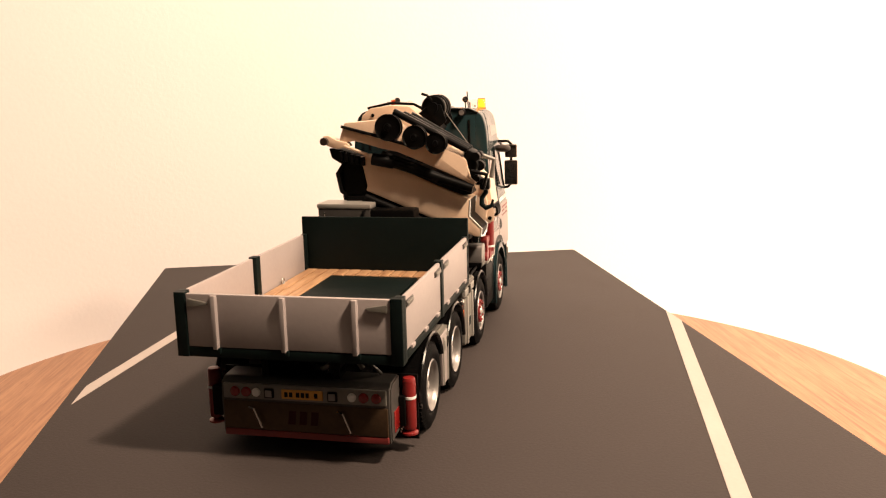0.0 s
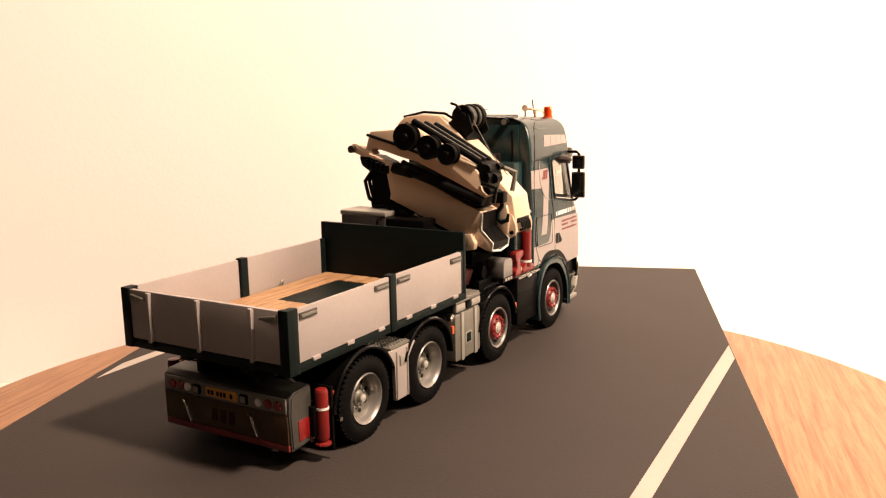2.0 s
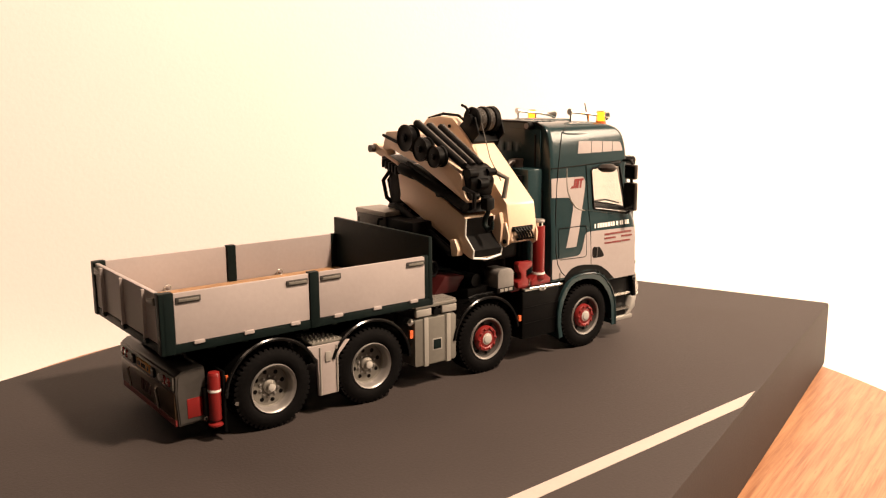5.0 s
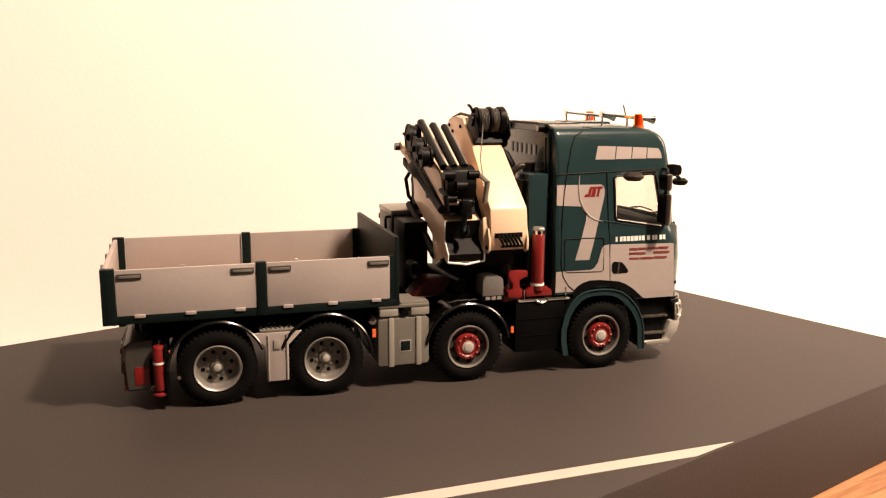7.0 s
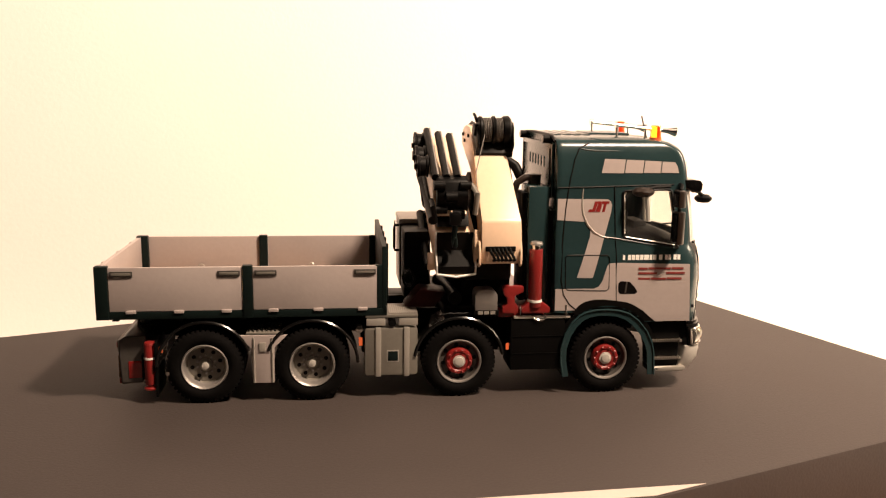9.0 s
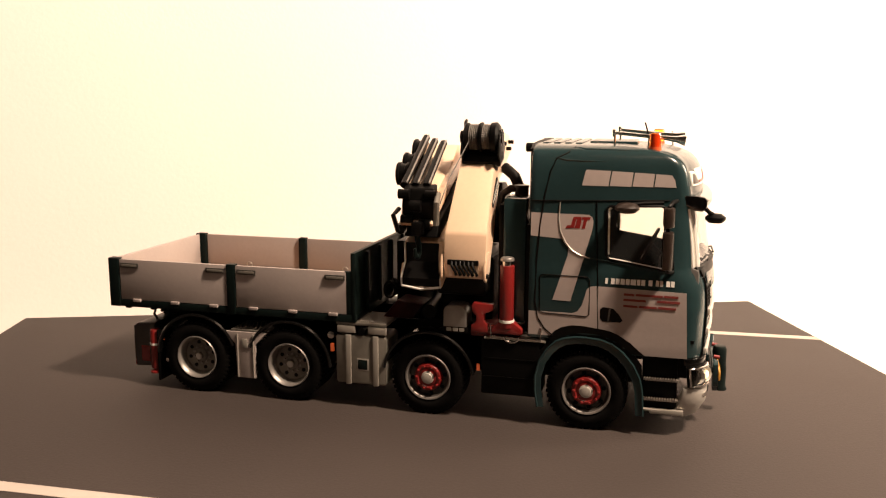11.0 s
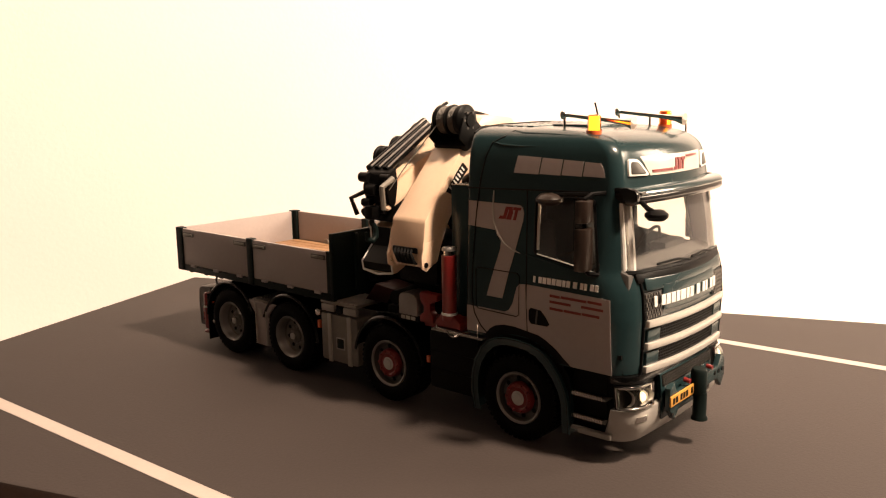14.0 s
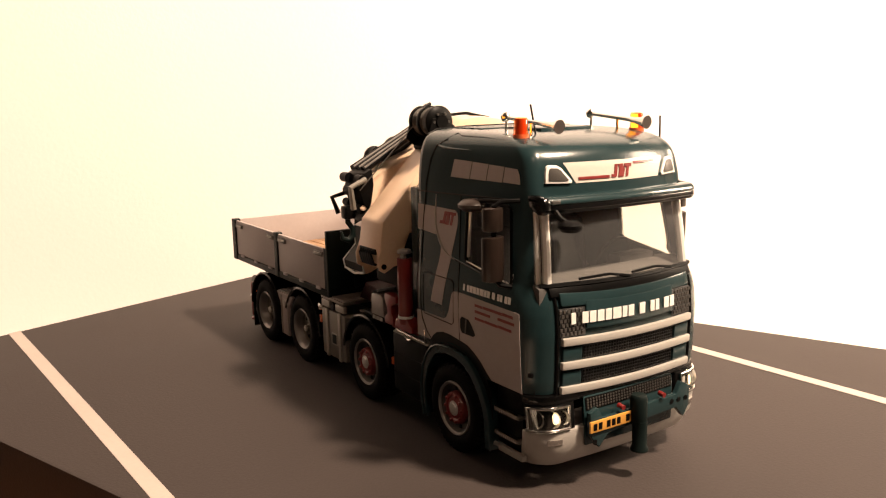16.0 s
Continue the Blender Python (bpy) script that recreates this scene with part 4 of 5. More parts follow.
# raised bead that runs from the roof fairing down behind the door and along the window sill
# silver on this stretch paints in the highlight of the green step
side_line("moulding_highlight", [(4.80, 2.69), (4.79, 2.50), (4.81, 2.36), (4.87, 2.23), (4.96, 2.13), (5.06, 2.08), (5.16, 2.06)], [0.006, 0.011, 0.014, 0.015, 0.014, 0.012, 0.008], SILVER, 0.001, "silver bead that paints the highlight on the curved step behind the door")
side_line("sill_moulding", [(5.12, 2.07), (5.35, 2.035), (5.7, 1.975), (6.09, 1.92)], 0.010, GREEN, 0.0)
side_line("panel_gap", [(4.94, 3.315), (4.86, 3.25), (4.74, 3.19), (4.68, 3.05), (4.625, 2.80), (4.575, 2.43), (4.545, 1.98), (4.54, 1.52), (4.575, 1.33), (4.66, 1.20), (4.76, 1.12)], 0.011, BLACK, -0.002, "dark gap round the side fairing")
decal("door_handle", [(5.30, 1.47), (5.30, 1.37), (5.33, 1.33), (5.53, 1.33), (5.56, 1.355), (5.51, 1.43), (5.45, 1.49), (5.33, 1.50)], BLACK, off=0.006, label="black recessed door handle")
decal("handle_bar", [(5.40, 1.485), (5.385, 1.34), (5.405, 1.34), (5.42, 1.485)], STEEL, off=0.012)
# creases of the upper side fairing
side_line("fairing_edge", [(4.76, 3.195), (4.85, 3.175), (5.05, 3.165), (5.35, 3.165)], [0.012, 0.014, 0.012, 0.004], GREEN, -0.005)
side_line("fairing_edge", [(4.96, 3.31), (5.06, 3.295), (5.4, 3.29), (5.75, 3.275)], [0.010, 0.012, 0.010, 0.004], GREEN, -0.005)
# roof edges, rear lamps and intake grid
back = part("rear_panel", Shape().box(XB - 0.03, XB - 0.005, -0.90, 0.90, 2.55, 3.25), GREEN, cab, "ribbed green rear cab wall", bevel=0.02)
for k in range(6):
    part("relief_bar", Shape().box(XB - 0.040, XB - 0.028, -0.50 + k * 0.17, -0.40 + k * 0.17, 2.92, 3.06), GREEN, back, bevel=0.006)
for sy in (-1, 1):
    part("slot", Shape().tube([(XB - 0.025, sy * 0.80, 2.72), (XB - 0.025, sy * 0.80, 3.18)], 0.020, 8), BLACK, back)
    wl = part("work_lamp", Shape().tube([(XB - 0.11, sy * 0.70, 3.295), (XB + 0.02, sy * 0.70, 3.295)], 0.055, 16), BLACK, cab, "round black work lamp")
    part("lens", Shape().tube([(XB - 0.118, sy * 0.70, 3.295), (XB - 0.105, sy * 0.70, 3.295)], 0.042, 16), RIM, wl)
    part("roof_edge", Shape().tube([(XB - 0.005, sy * 0.93, 3.28), (XB - 0.005, sy * 0.80, 3.335), (XB - 0.005, sy * 0.4, 3.35), (XB - 0.005, 0, 3.35)], 0.018, 8), BLACK, cab)


def front_pt(y, z, off):
    h = outline(z, off)
    for (xa, ya), (xb, yb) in zip(h, h[1:]):
        if ya >= -abs(y) >= yb:
            t = (-abs(y) - ya) / (yb - ya) if yb != ya else 0
            x = xa + (xb - xa) * t
            return (x + askew(x, y), y, z)
    return (6.0, y, z)


def front_strip(y0, y1, z0, z1, o0, o1, n=16, lift=0.0):
    """A curved bar on the cab's front, from y0 to y1, standing out from o0 to o1."""
    loop = []
    for i in range(n + 1):
        y = y0 + (y1 - y0) * i / n
        zo = lift * (y / 0.9) ** 2
        loop.append([front_pt(y, z0, o0)[:2] + (z0 + zo,), front_pt(y, z0, o1)[:2] + (z0 + zo,), front_pt(y, z1, o1)[:2] + (z1 + zo,), front_pt(y, z1, o0)[:2] + (z1 + zo,)])
    s = Shape().grid(loop, close=True)
    k = len(s.v)
    s.f += [(0, 1, 2, 3), (k - 1, k - 2, k - 3, k - 4)]
    return s


def front_poly(poly, o0, o1):
    """A plate on the cab's front, cut by a polygon of (y, z)."""
    n = len(poly)
    s = Shape().add([front_pt(y, z, o0) for y, z in poly] + [front_pt(y, z, o1) for y, z in poly],
                    [tuple(range(n)), tuple(range(2 * n - 1, n - 1, -1))] + [(i, i + n, (i + 1) % n + n, (i + 1) % n) for i in range(n)])
    return s


# sun visor: a shelf across the front with a dark lip and boxed ends
def visor_band(profile):
    rows = []
    for i in range(33):
        y = -0.955 + 1.91 * i / 32
        x = 6.335 + 0.085 * (1 - (y / 0.955) ** 2) + 0.035 * y
        rows.append([(x + dx, y, zz) for dx, zz in profile])
    s = Shape().grid(rows, close=True)
    n, k = len(profile), len(s.v)
    s.f += [tuple(range(n)), tuple(range(k - 1, k - n - 1, -1))]
    return s


visor = part("sun_visor", visor_band([(-0.12, 2.765), (-0.04, 2.79), (0.02, 2.792), (0.065, 2.78), (0.09, 2.755), (0.10, 2.73), (0.095, 2.715), (-0.12, 2.70)]), SHINE, cab, "glossy green sun visor with a dark lip", bevel=0.012)
part("visor_lip", visor_band([(-0.10, 2.698), (0.092, 2.713), (0.098, 2.67), (0.075, 2.635), (0.0, 2.625), (-0.05, 2.65)]), GLOSS, visor, "glossy dark lip", bevel=0.008)
for sy in (-1, 1):
    part("visor_end", Shape().prism([(6.12, 2.795), (6.30, 2.80), (6.40, 2.785), (6.43, 2.74), (6.425, 2.66), (6.38, 2.62), (6.30, 2.63), (6.20, 2.68), (6.12, 2.72)], min(sy * 0.90, sy * 0.965), max(sy * 0.90, sy * 0.965), "y"), GLOSS, visor, bevel=0.02)
    part("marker_light", Shape().box(6.40, 6.435, sy * 0.84 - 0.05, sy * 0.84 + 0.05, 2.725, 2.755), STEEL, visor, bevel=0.008)

# front
grille = part("grille", front_strip(-0.84, 0.84, 0.92, 1.86, -0.01, 0.006), BLACK, cab, "black grille with silver bars")
part("name_panel", front_strip(-0.56, 0.56, 1.53, 1.80, 0.0, 0.035, lift=0.05), GREEN, grille, bevel=0.015)
part("upper_panel", front_strip(-0.82, 0.82, 1.76, 1.88, 0.0, 0.032, lift=0.03), GREEN, grille, bevel=0.015)
for sy in (-1, 1):
    part("corner_mesh", front_strip(min(sy * 0.56, sy * 0.84), max(sy * 0.56, sy * 0.84), 1.49, 1.76, 0.0, 0.02), MESH, grille, "black honeycomb mesh", bevel=0.01)
    hc = Shape()
    for i in range(6):
        for j in range(6):
            p = front_pt(sy * (0.595 + i * 0.043 + 0.02 * (j % 2)), 1.52 + j * 0.042, 0.022)
            hc.box(p[0] - 0.004, p[0] + 0.006, p[1] - 0.014, p[1] + 0.014, p[2] - 0.015, p[2] + 0.015)
    tagged(part("honeycomb", hc, STEEL, grille), kind="stuff")
for z in (1.395, 1.165, 0.925):
    part("grille_bar", front_strip(-0.83, 0.83, z, z + 0.075, 0.005, 0.055, n=24, lift=0.02), PALE, grille, "silver grille bar", bevel=0.015)
for z0, z1 in ((1.255, 1.385), (1.015, 1.15)):
    part("grille_mesh", front_strip(-0.58, 0.58, z0, z1, 0.0, 0.018), MESH, grille, "black mesh insert")
    ms = Shape()
    for i in range(36):
        for j in range(4):
            p = front_pt(-0.565 + i * 0.0323, z0 + 0.022 + j * (z1 - z0 - 0.04) / 3, 0.02)
            ms.box(p[0] - 0.003, p[0] + 0.005, p[1] - 0.009, p[1] + 0.009, p[2] - 0.010, p[2] + 0.010)
    tagged(part("honeycomb", ms, BLACK, grille), kind="stuff")
    for sy in (-1, 1):
        part("grille_cheek", front_strip(min(sy * 0.60, sy * 0.81), max(sy * 0.60, sy * 0.81), z0, z1, 0.0, 0.03), GREEN, grille, bevel=0.01)
y = -0.735
for word in LETTERS:
    for w in word:
        w *= 1.68
        part("name_bar", front_strip(y, y + w - 0.018, 1.60, 1.705, 0.036, 0.046, n=2, lift=0.02), WHITE, grille, "white lettering bar")
        y += w
    y += 0.055
for sy in (-1, 1):
    part("corner_edge", Shape().tube([front_pt(sy * 0.86, z, 0.01) for z in (0.93, 1.2, 1.5, 1.75, 1.86)], 0.016, 8), BLACK, cab)
    part("wiper", Shape().tube([front_pt(sy * 0.30 + 0.28, 1.985, 0.035), front_pt(sy * 0.30 + 0.02, 2.03, 0.045), front_pt(sy * 0.30 - 0.30, 2.015, 0.04)], 0.013, 6), BLACK, cab, "black windscreen wiper")
    # upper lamps
    lamp_poly = [(0.825, 2.895), (0.812, 2.99), (0.795, 3.045), (0.77, 3.06), (0.69, 3.055), (0.655, 3.03), (0.565, 2.91), (0.575, 2.888)]
    lp = part("roof_lamp", front_poly([(sy * a, b) for a, b in lamp_poly], -0.01, 0.022), WHITE, cab, "white-rimmed roof lamp", bevel=0.008)
    ca, cb = 0.715, 2.965
    part("lens", front_poly([(sy * (ca + (a - ca) * 0.74), cb + (b - cb) * 0.72) for a, b in lamp_poly], 0.0, 0.028), STEEL, lp, bevel=0.006)
    # clear plastic edges; the bright colour paints in what they reflect
    for k, ym in enumerate((0.875, 0.945)):
        part("pillar_reflection", Shape().tube([front_pt(sy * (ym - (z - 1.95) * 0.05), z, -0.022) for z in (1.98, 2.2, 2.4, 2.64)], 0.028 if k else 0.042, 8), BRIGHT, windscreen, "clear moulded windscreen edge with its reflection put in as bright colour")
part("screen_seal", Shape().tube([front_pt(-0.96 + 1.92 * i / 24, 1.965, 0.012) for i in range(25)], 0.026, 6), BLACK, cab)
part("cowl", front_strip(-0.90, 0.90, 1.87, 1.955, -0.02, 0.028, n=24), BLACK, cab, "black cowl below the windscreen", bevel=0.01)
sign = Shape()
rows = []
for k in range(7):
    z = 2.885 + 0.19 * k / 6
    h = 0.52 + 0.10 * k / 6
    rows.append([front_pt(-h + 2 * h * i / 20, z, 0.004) for i in range(21)])
part("roof_badge", sign.grid(rows), SIGN, cab, "pale roof sign panel", thick=0.006)
for y0, y1, z0, z1 in ((-0.49, -0.15, 2.915, 2.94), (0.17, 0.48, 3.03, 3.05)):
    part("emblem", front_strip(y0, y1, z0, z1, 0.006, 0.012, n=6), RED, cab, "red emblem shape")
for poly in ([(-0.13, 2.915), (-0.12, 2.945), (-0.09, 2.945), (-0.07, 3.035), (-0.035, 3.035), (-0.06, 2.925), (-0.08, 2.915)], [(-0.045, 2.915), (-0.02, 3.0), (-0.03, 3.035), (0.03, 3.035), (0.045, 2.98), (0.02, 2.915)],
             [(0.05, 2.915), (0.07, 3.005), (0.045, 3.005), (0.05, 3.035), (0.14, 3.035), (0.135, 3.005), (0.105, 3.005), (0.08, 2.915)]):
    part("emblem", front_poly(poly, 0.006, 0.012), RED, cab, "red emblem shape")
part("roof_hatch", Shape().box(5.05, 5.62, -0.34, 0.34, 3.30, 3.368), GREEN, cab, bevel=0.025)
for k in range(4):
    part("roof_rib", Shape().box(4.52 + k * 0.13, 4.60 + k * 0.13, -0.62, 0.62, 3.335, 3.358), GREEN, cab, bevel=0.01)

# bumper and lamps
BLV = [(0.22, 1.03, 6.430, 0.27), (0.34, 1.09, 6.525, 0.27), (0.62, 1.115, 6.545, 0.26), (0.96, 1.12, 6.505, 0.26)]


def bump_pt(s, z, off=0.0):
    """s: 0 at the middle of the front, 1 at the side's rear end; negative on the left."""
    for (z0, *a), (z1, *b) in zip(BLV, BLV[1:]):
        if z <= z1 + 1e-6:
            t = max(0, (z - z0) / (z1 - z0))
            w, xf, r = [p + (q - p) * t for p, q in zip(a, b)]
            break
    w, xf, r = w + off, xf + off, r + off
    u, sg = abs(s), 1 if s >= 0 else -1
    flat, bow, run = w - r, r * math.pi / 2, 0.02
    d = u * (flat + bow + run)
    if d < flat:
        return (xf + 0.03 * (1 - (d / flat) ** 2), -sg * d, z)
    if d < flat + bow:
        a = (d - flat) / r
        return (xf - r + r * math.cos(a), -sg * (flat + r * math.sin(a)), z)
    return (xf - r - (d - flat - bow), -sg * w, z)


def bump_strip(s0, s1, z0, z1, o0, o1, n=14):
    loop = []
    for i in range(n + 1):
        s = s0 + (s1 - s0) * i / n
        loop.append([bump_pt(s, z0, o0), bump_pt(s, z0, o1), bump_pt(s, (z0 + z1) / 2, o1), bump_pt(s, z1, o1), bump_pt(s, z1, o0)])
    s = Shape().grid(loop, close=True)
    k = len(s.v)
    s.f += [(0, 1, 2, 3, 4), tuple(range(k - 1, k - 6, -1))]
    return s


bumper = part("front_bumper", bump_strip(-1, 1, 0.225, 0.60, -0.08, 0.0, 40), PALE, truck, "silver front bumper with green centre", bevel=0.02)
part("centre_panel", bump_strip(-0.46, 0.46, 0.40, 0.88, -0.10, 0.02, 16), GREEN, bumper, bevel=0.02)
part("upper_bar", bump_strip(-0.98, 0.98, 0.865, 0.945, -0.10, -0.005, 30), GLOSS, bumper, bevel=0.015)
slot = part("air_slot", bump_strip(-0.44, 0.44, 0.755, 0.875, 0.0, 0.026, 12), BLACK, bumper, "black mesh slot")
sm = Shape()
for i in range(32):
    for j in range(4):
        p = bump_pt(-0.42 + i * 0.0271, 0.775 + j * 0.027, 0.028)
        sm.box(p[0] - 0.003, p[0] + 0.005, p[1] - 0.009, p[1] + 0.009, p[2] - 0.008, p[2] + 0.008)
tagged(part("slot_mesh", sm, STEEL, slot), kind="stuff")
for sg in (1, -1):
    s0, s1 = sorted((sg * 0.55, sg * 0.96))
    part("lamp_housing", bump_strip(s0, s1, 0.60, 0.86, -0.06, -0.012, 14), BLACK, bumper, bevel=0.01)
    s0, s1 = sorted((sg * 0.59, sg * 0.93))
    hl = part("headlight", bump_strip(s0, s1, 0.625, 0.85, -0.075, -0.045, 14), BRIGHT, bumper, "clear headlight with bright bowls", bevel=0.01)
    for s, r in ((0.655, 0.07), (0.745, 0.085), (0.86, 0.085)):
        p = Vector(bump_pt(sg * s, 0.73, -0.01))
        d = (Vector(bump_pt(sg * s, 0.73, 0.1)) - p).normalized()
        bowl = [(p - d * 0.042 * (1 - q * q), r * q) for q in (0.05, 0.3, 0.55, 0.8, 1.0)]
        part("bowl", Shape().tube([b[0] for b in bowl], [b[1] for b in bowl], 20, cap=False), BRIGHT, hl, "bright round lamp bowl")
        if 0.7 < s < 0.8:
            part("bulb", Shape().tube([p - d * 0.036, p - d * 0.016, p - d * 0.004], [0.060, 0.058, 0.030], 16), BULB, hl, "warm lit bulb")
    loop = [bump_pt(s0 + (s1 - s0) * i / 12, 0.625, 0.004) for i in range(13)] + [bump_pt(s1 + (s0 - s1) * i / 12, 0.835, 0.004) for i in range(13)]
    part("lamp_rim", Shape().tube(loop + loop[:1], 0.014, 8), CHROME, hl, "chrome rim")
    cover = part("cover", bump_strip(s0, s1, 0.63, 0.83, -0.002, 0.006, 14), LENS, hl, "clear lamp cover")
    cover.visible_shadow = False
    part("fog_lamp", bump_strip(min(sg * 0.66, sg * 0.78), max(sg * 0.66, sg * 0.78), 0.47, 0.53, -0.01, 0.008, 4), CHROME, bumper, bevel=0.006)
    part("side_skirt", Shape().box(5.90, 6.28, min(-sg * 1.06, -sg * 1.12), max(-sg * 1.06, -sg * 1.12), 0.265, 0.325), SILVER, bumper, bevel=0.015)
# towing gear
CX = 6.61
tow = part("towing_plate", Shape().prism([(-0.60, 0.52), (-0.50, 0.40), (-0.38, 0.52), (0.55, 0.56), (0.66, 0.44), (0.74, 0.56), (0.74, 0.76), (0.62, 0.82), (0.55, 0.70), (-0.45, 0.68), (-0.52, 0.80), (-0.62, 0.76)], CX, CX + 0.06, "x"), GREEN, bumper, "dark green towing plate", bevel=0.012)
part("towing_jaw", Shape().tube([(CX + 0.12, -0.03, 0.28), (CX + 0.12, -0.03, 0.30), (CX + 0.12, -0.03, 0.33), (CX + 0.12, -0.03, 0.58)], [0.088, 0.088, 0.072, 0.072], 20), DKGREEN, tow)
part("towing_pin", Shape().tube([(CX + 0.10, -0.03, 0.56), (CX + 0.10, -0.03, 0.80), (CX + 0.10, -0.03, 0.84)], [0.085, 0.085, 0.07], 20), DKGREEN, tow, bevel=0.01)
pl = part("number_plate", Shape().box(CX + 0.065, CX + 0.085, -0.64, -0.10, 0.575, 0.685), YELLOW, bumper, "yellow number plate", bevel=0.006)
for y in (-0.58, -0.515, -0.41, -0.345, -0.28, -0.16):
    part("plate_bar", Shape().box(CX + 0.084, CX + 0.089, y - 0.022, y + 0.022, 0.597, 0.663), BLACK, pl)
for y in (-0.22, 0.34):
    part("air_coupling", Shape().tube([(CX + 0.02, y, 0.75), (CX + 0.09, y, 0.74)], 0.025, 10), RED, tow, "red air coupling")
for y in (-0.56, 0.48, 0.58, 0.68):
    part("bolt_hole", Shape().tube([(CX + 0.055, y, 0.64 if y > 0 else 0.47), (CX + 0.066, y, 0.64 if y > 0 else 0.47)], 0.026, 10), BLACK, tow)

# steps and fenders
for sg in (1, -1):
    y0, y1 = sorted((-sg * 1.11, -sg * 0.85))
    stp = part("cab_steps", Shape().box(5.80, 6.20, min(-sg * 0.80, -sg * 1.05), max(-sg * 0.80, -sg * 1.05), 0.31, 0.95), BLACK, truck, "black cab step box", bevel=0.02)
    for z in (0.42, 0.66):
        part("step", Shape().box(5.82, 6.22, y0, y1, z, z + 0.03), DULL, stp, bevel=0.008)
        tr = Shape()
        for k in range(12):
            tr.box(5.84 + k * 0.03, 5.855 + k * 0.03, min(-sg * 1.125, -sg * 1.02), max(-sg * 1.125, -sg * 1.02), z + 0.005, z + 0.045)
        tagged(part("step_tread", tr, CHROME, stp), kind="stuff")
    part("step_rail", Shape().tube([(5.80, -sg * 1.10, 0.31), (6.10, -sg * 1.10, 0.31)], 0.02, 8), SILVER, stp)
    outer = [(4.60, 0.24), (4.565, 0.45), (4.565, 0.62), (4.615, 0.82), (4.70, 0.96), (4.80, 1.06), (4.90, 1.105), (5.03, 1.128), (5.16, 1.13), (5.32, 1.115), (5.46, 1.07), (5.58, 0.98), (5.70, 0.84), (5.78, 0.68), (5.81, 0.55), (5.83, 0.24)]
    inner = [(4.675, 0.24), (4.64, 0.45), (4.64, 0.61), (4.69, 0.78), (4.765, 0.905), (4.85, 0.99), (4.935, 1.03), (5.04, 1.05), (5.16, 1.05), (5.29, 1.035), (5.41, 0.99), (5.51, 0.915), (5.62, 0.79), (5.695, 0.65), (5.725, 0.54), (5.745, 0.24)]
    ya, yb = -sg * 1.165, -sg * 0.80
    s = Shape().grid([[(p[0], ya, p[1]) for p in inner], [(p[0], ya, p[1]) for p in outer], [(p[0], yb, p[1]) for p in outer]])
    part("fender", s, GREEN, truck, "dark green front wheel arch", thick=0.02)
    liner = [(5.17 + 0.72 * math.cos(radians(a)), 0.475 + 0.72 * math.sin(radians(a))) for a in (150, 140, 130, 121, 112, 103, 92, 80, 68, 56, 43, 30)]
    s = Shape().grid([[(p[0], -sg * 1.118, p[1]) for p in outer[3:-1]], [(q[0], -sg * 1.118, q[1]) for q in liner]])
    part("arch_liner", s, BLACK, truck, "black liner behind the wheel arch", thick=0.01)
    rim_pts = [(p[0], -sg * 1.168, p[1]) for p in outer]
    part("fender_lip", Shape().tube(rim_pts, 0.014, 6), GREEN, truck, "rounded lip of the wheel arch")
# floor and inside of the cab
part("cab_floor", Shape().box(4.46, 6.36, -1.08, 1.08, 1.12, 1.16), BLACK, cab)
part("lower_front", Shape().box(5.85, 6.36, -1.04, 1.04, 0.70, 1.12), BLACK, cab)
dash = part("dashboard", Shape().prism([(5.90, 1.16), (5.92, 1.85), (6.02, 1.99), (6.20, 2.02), (6.38, 1.95), (6.40, 1.16)], -1.0, 1.0, "y"), SEAT, cab, "dark dashboard", bevel=0.03)
part("binnacle", Shape().box(5.95, 6.15, 0.25, 0.75, 1.95, 2.08), SEAT, dash, bevel=0.05)
wheel_ring = [(5.80 + 0.10 * math.sin(a), 0.50 + 0.22 * math.cos(a), 2.00 + 0.20 * math.sin(a)) for a in [2 * math.pi * i / 24 for i in range(25)]]
part("steering_wheel", Shape().tube(wheel_ring, 0.018, 8), BLACK, cab, "black steering wheel")
part("steering_column", Shape().tube([(5.80, 0.50, 2.0), (5.98, 0.50, 1.80)], 0.04, 8), BLACK, cab)
for y in (-0.52, 0.52):
    st = part("seat", Shape().box(5.05, 5.50, y - 0.26, y + 0.26, 1.5, 1.68), SEAT, cab, "dark grey cab seat", bevel=0.06)
    part("backrest", Shape().prism([(4.98, 1.62), (5.14, 1.62), (5.06, 2.30), (4.94, 2.32)], y - 0.24, y + 0.24, "y"), SEAT, st, bevel=0.05)
    part("headrest", Shape().box(4.93, 5.02, y - 0.13, y + 0.13, 2.32, 2.50), SEAT, st, bevel=0.03)
part("back_wall", Shape().box(4.50, 4.56, -0.92, 0.92, 1.2, 3.05), LINING, cab)
part("bunk", Shape().box(4.56, 4.95, -1.0, 1.0, 1.55, 1.72), SEAT, cab, bevel=0.05)
# mirrors
for sg in (1, -1):
    y = -sg * 1.235
    mr = part("mirror_arm", Shape().tube([(6.10, -sg * 1.0, 2.74), (6.06, y + sg * 0.06, 2.745), (6.02, y, 2.70), (6.015, y, 2.60), (6.015, y, 2.02), (6.03, y + sg * 0.06, 1.96), (6.09, -sg * 1.08, 1.94)], 0.024, 8), BLACK, cab, "black mirror arm")
    for z0, z1, h in ((2.47, 2.69, 0.105), (2.00, 2.42, 0.115)):
        shell_pts = [(5.965, -h), (5.965, h), (6.03, h * 0.95), (6.075, h * 0.6), (6.085, 0.0), (6.075, -h * 0.6), (6.03, -h * 0.95)]
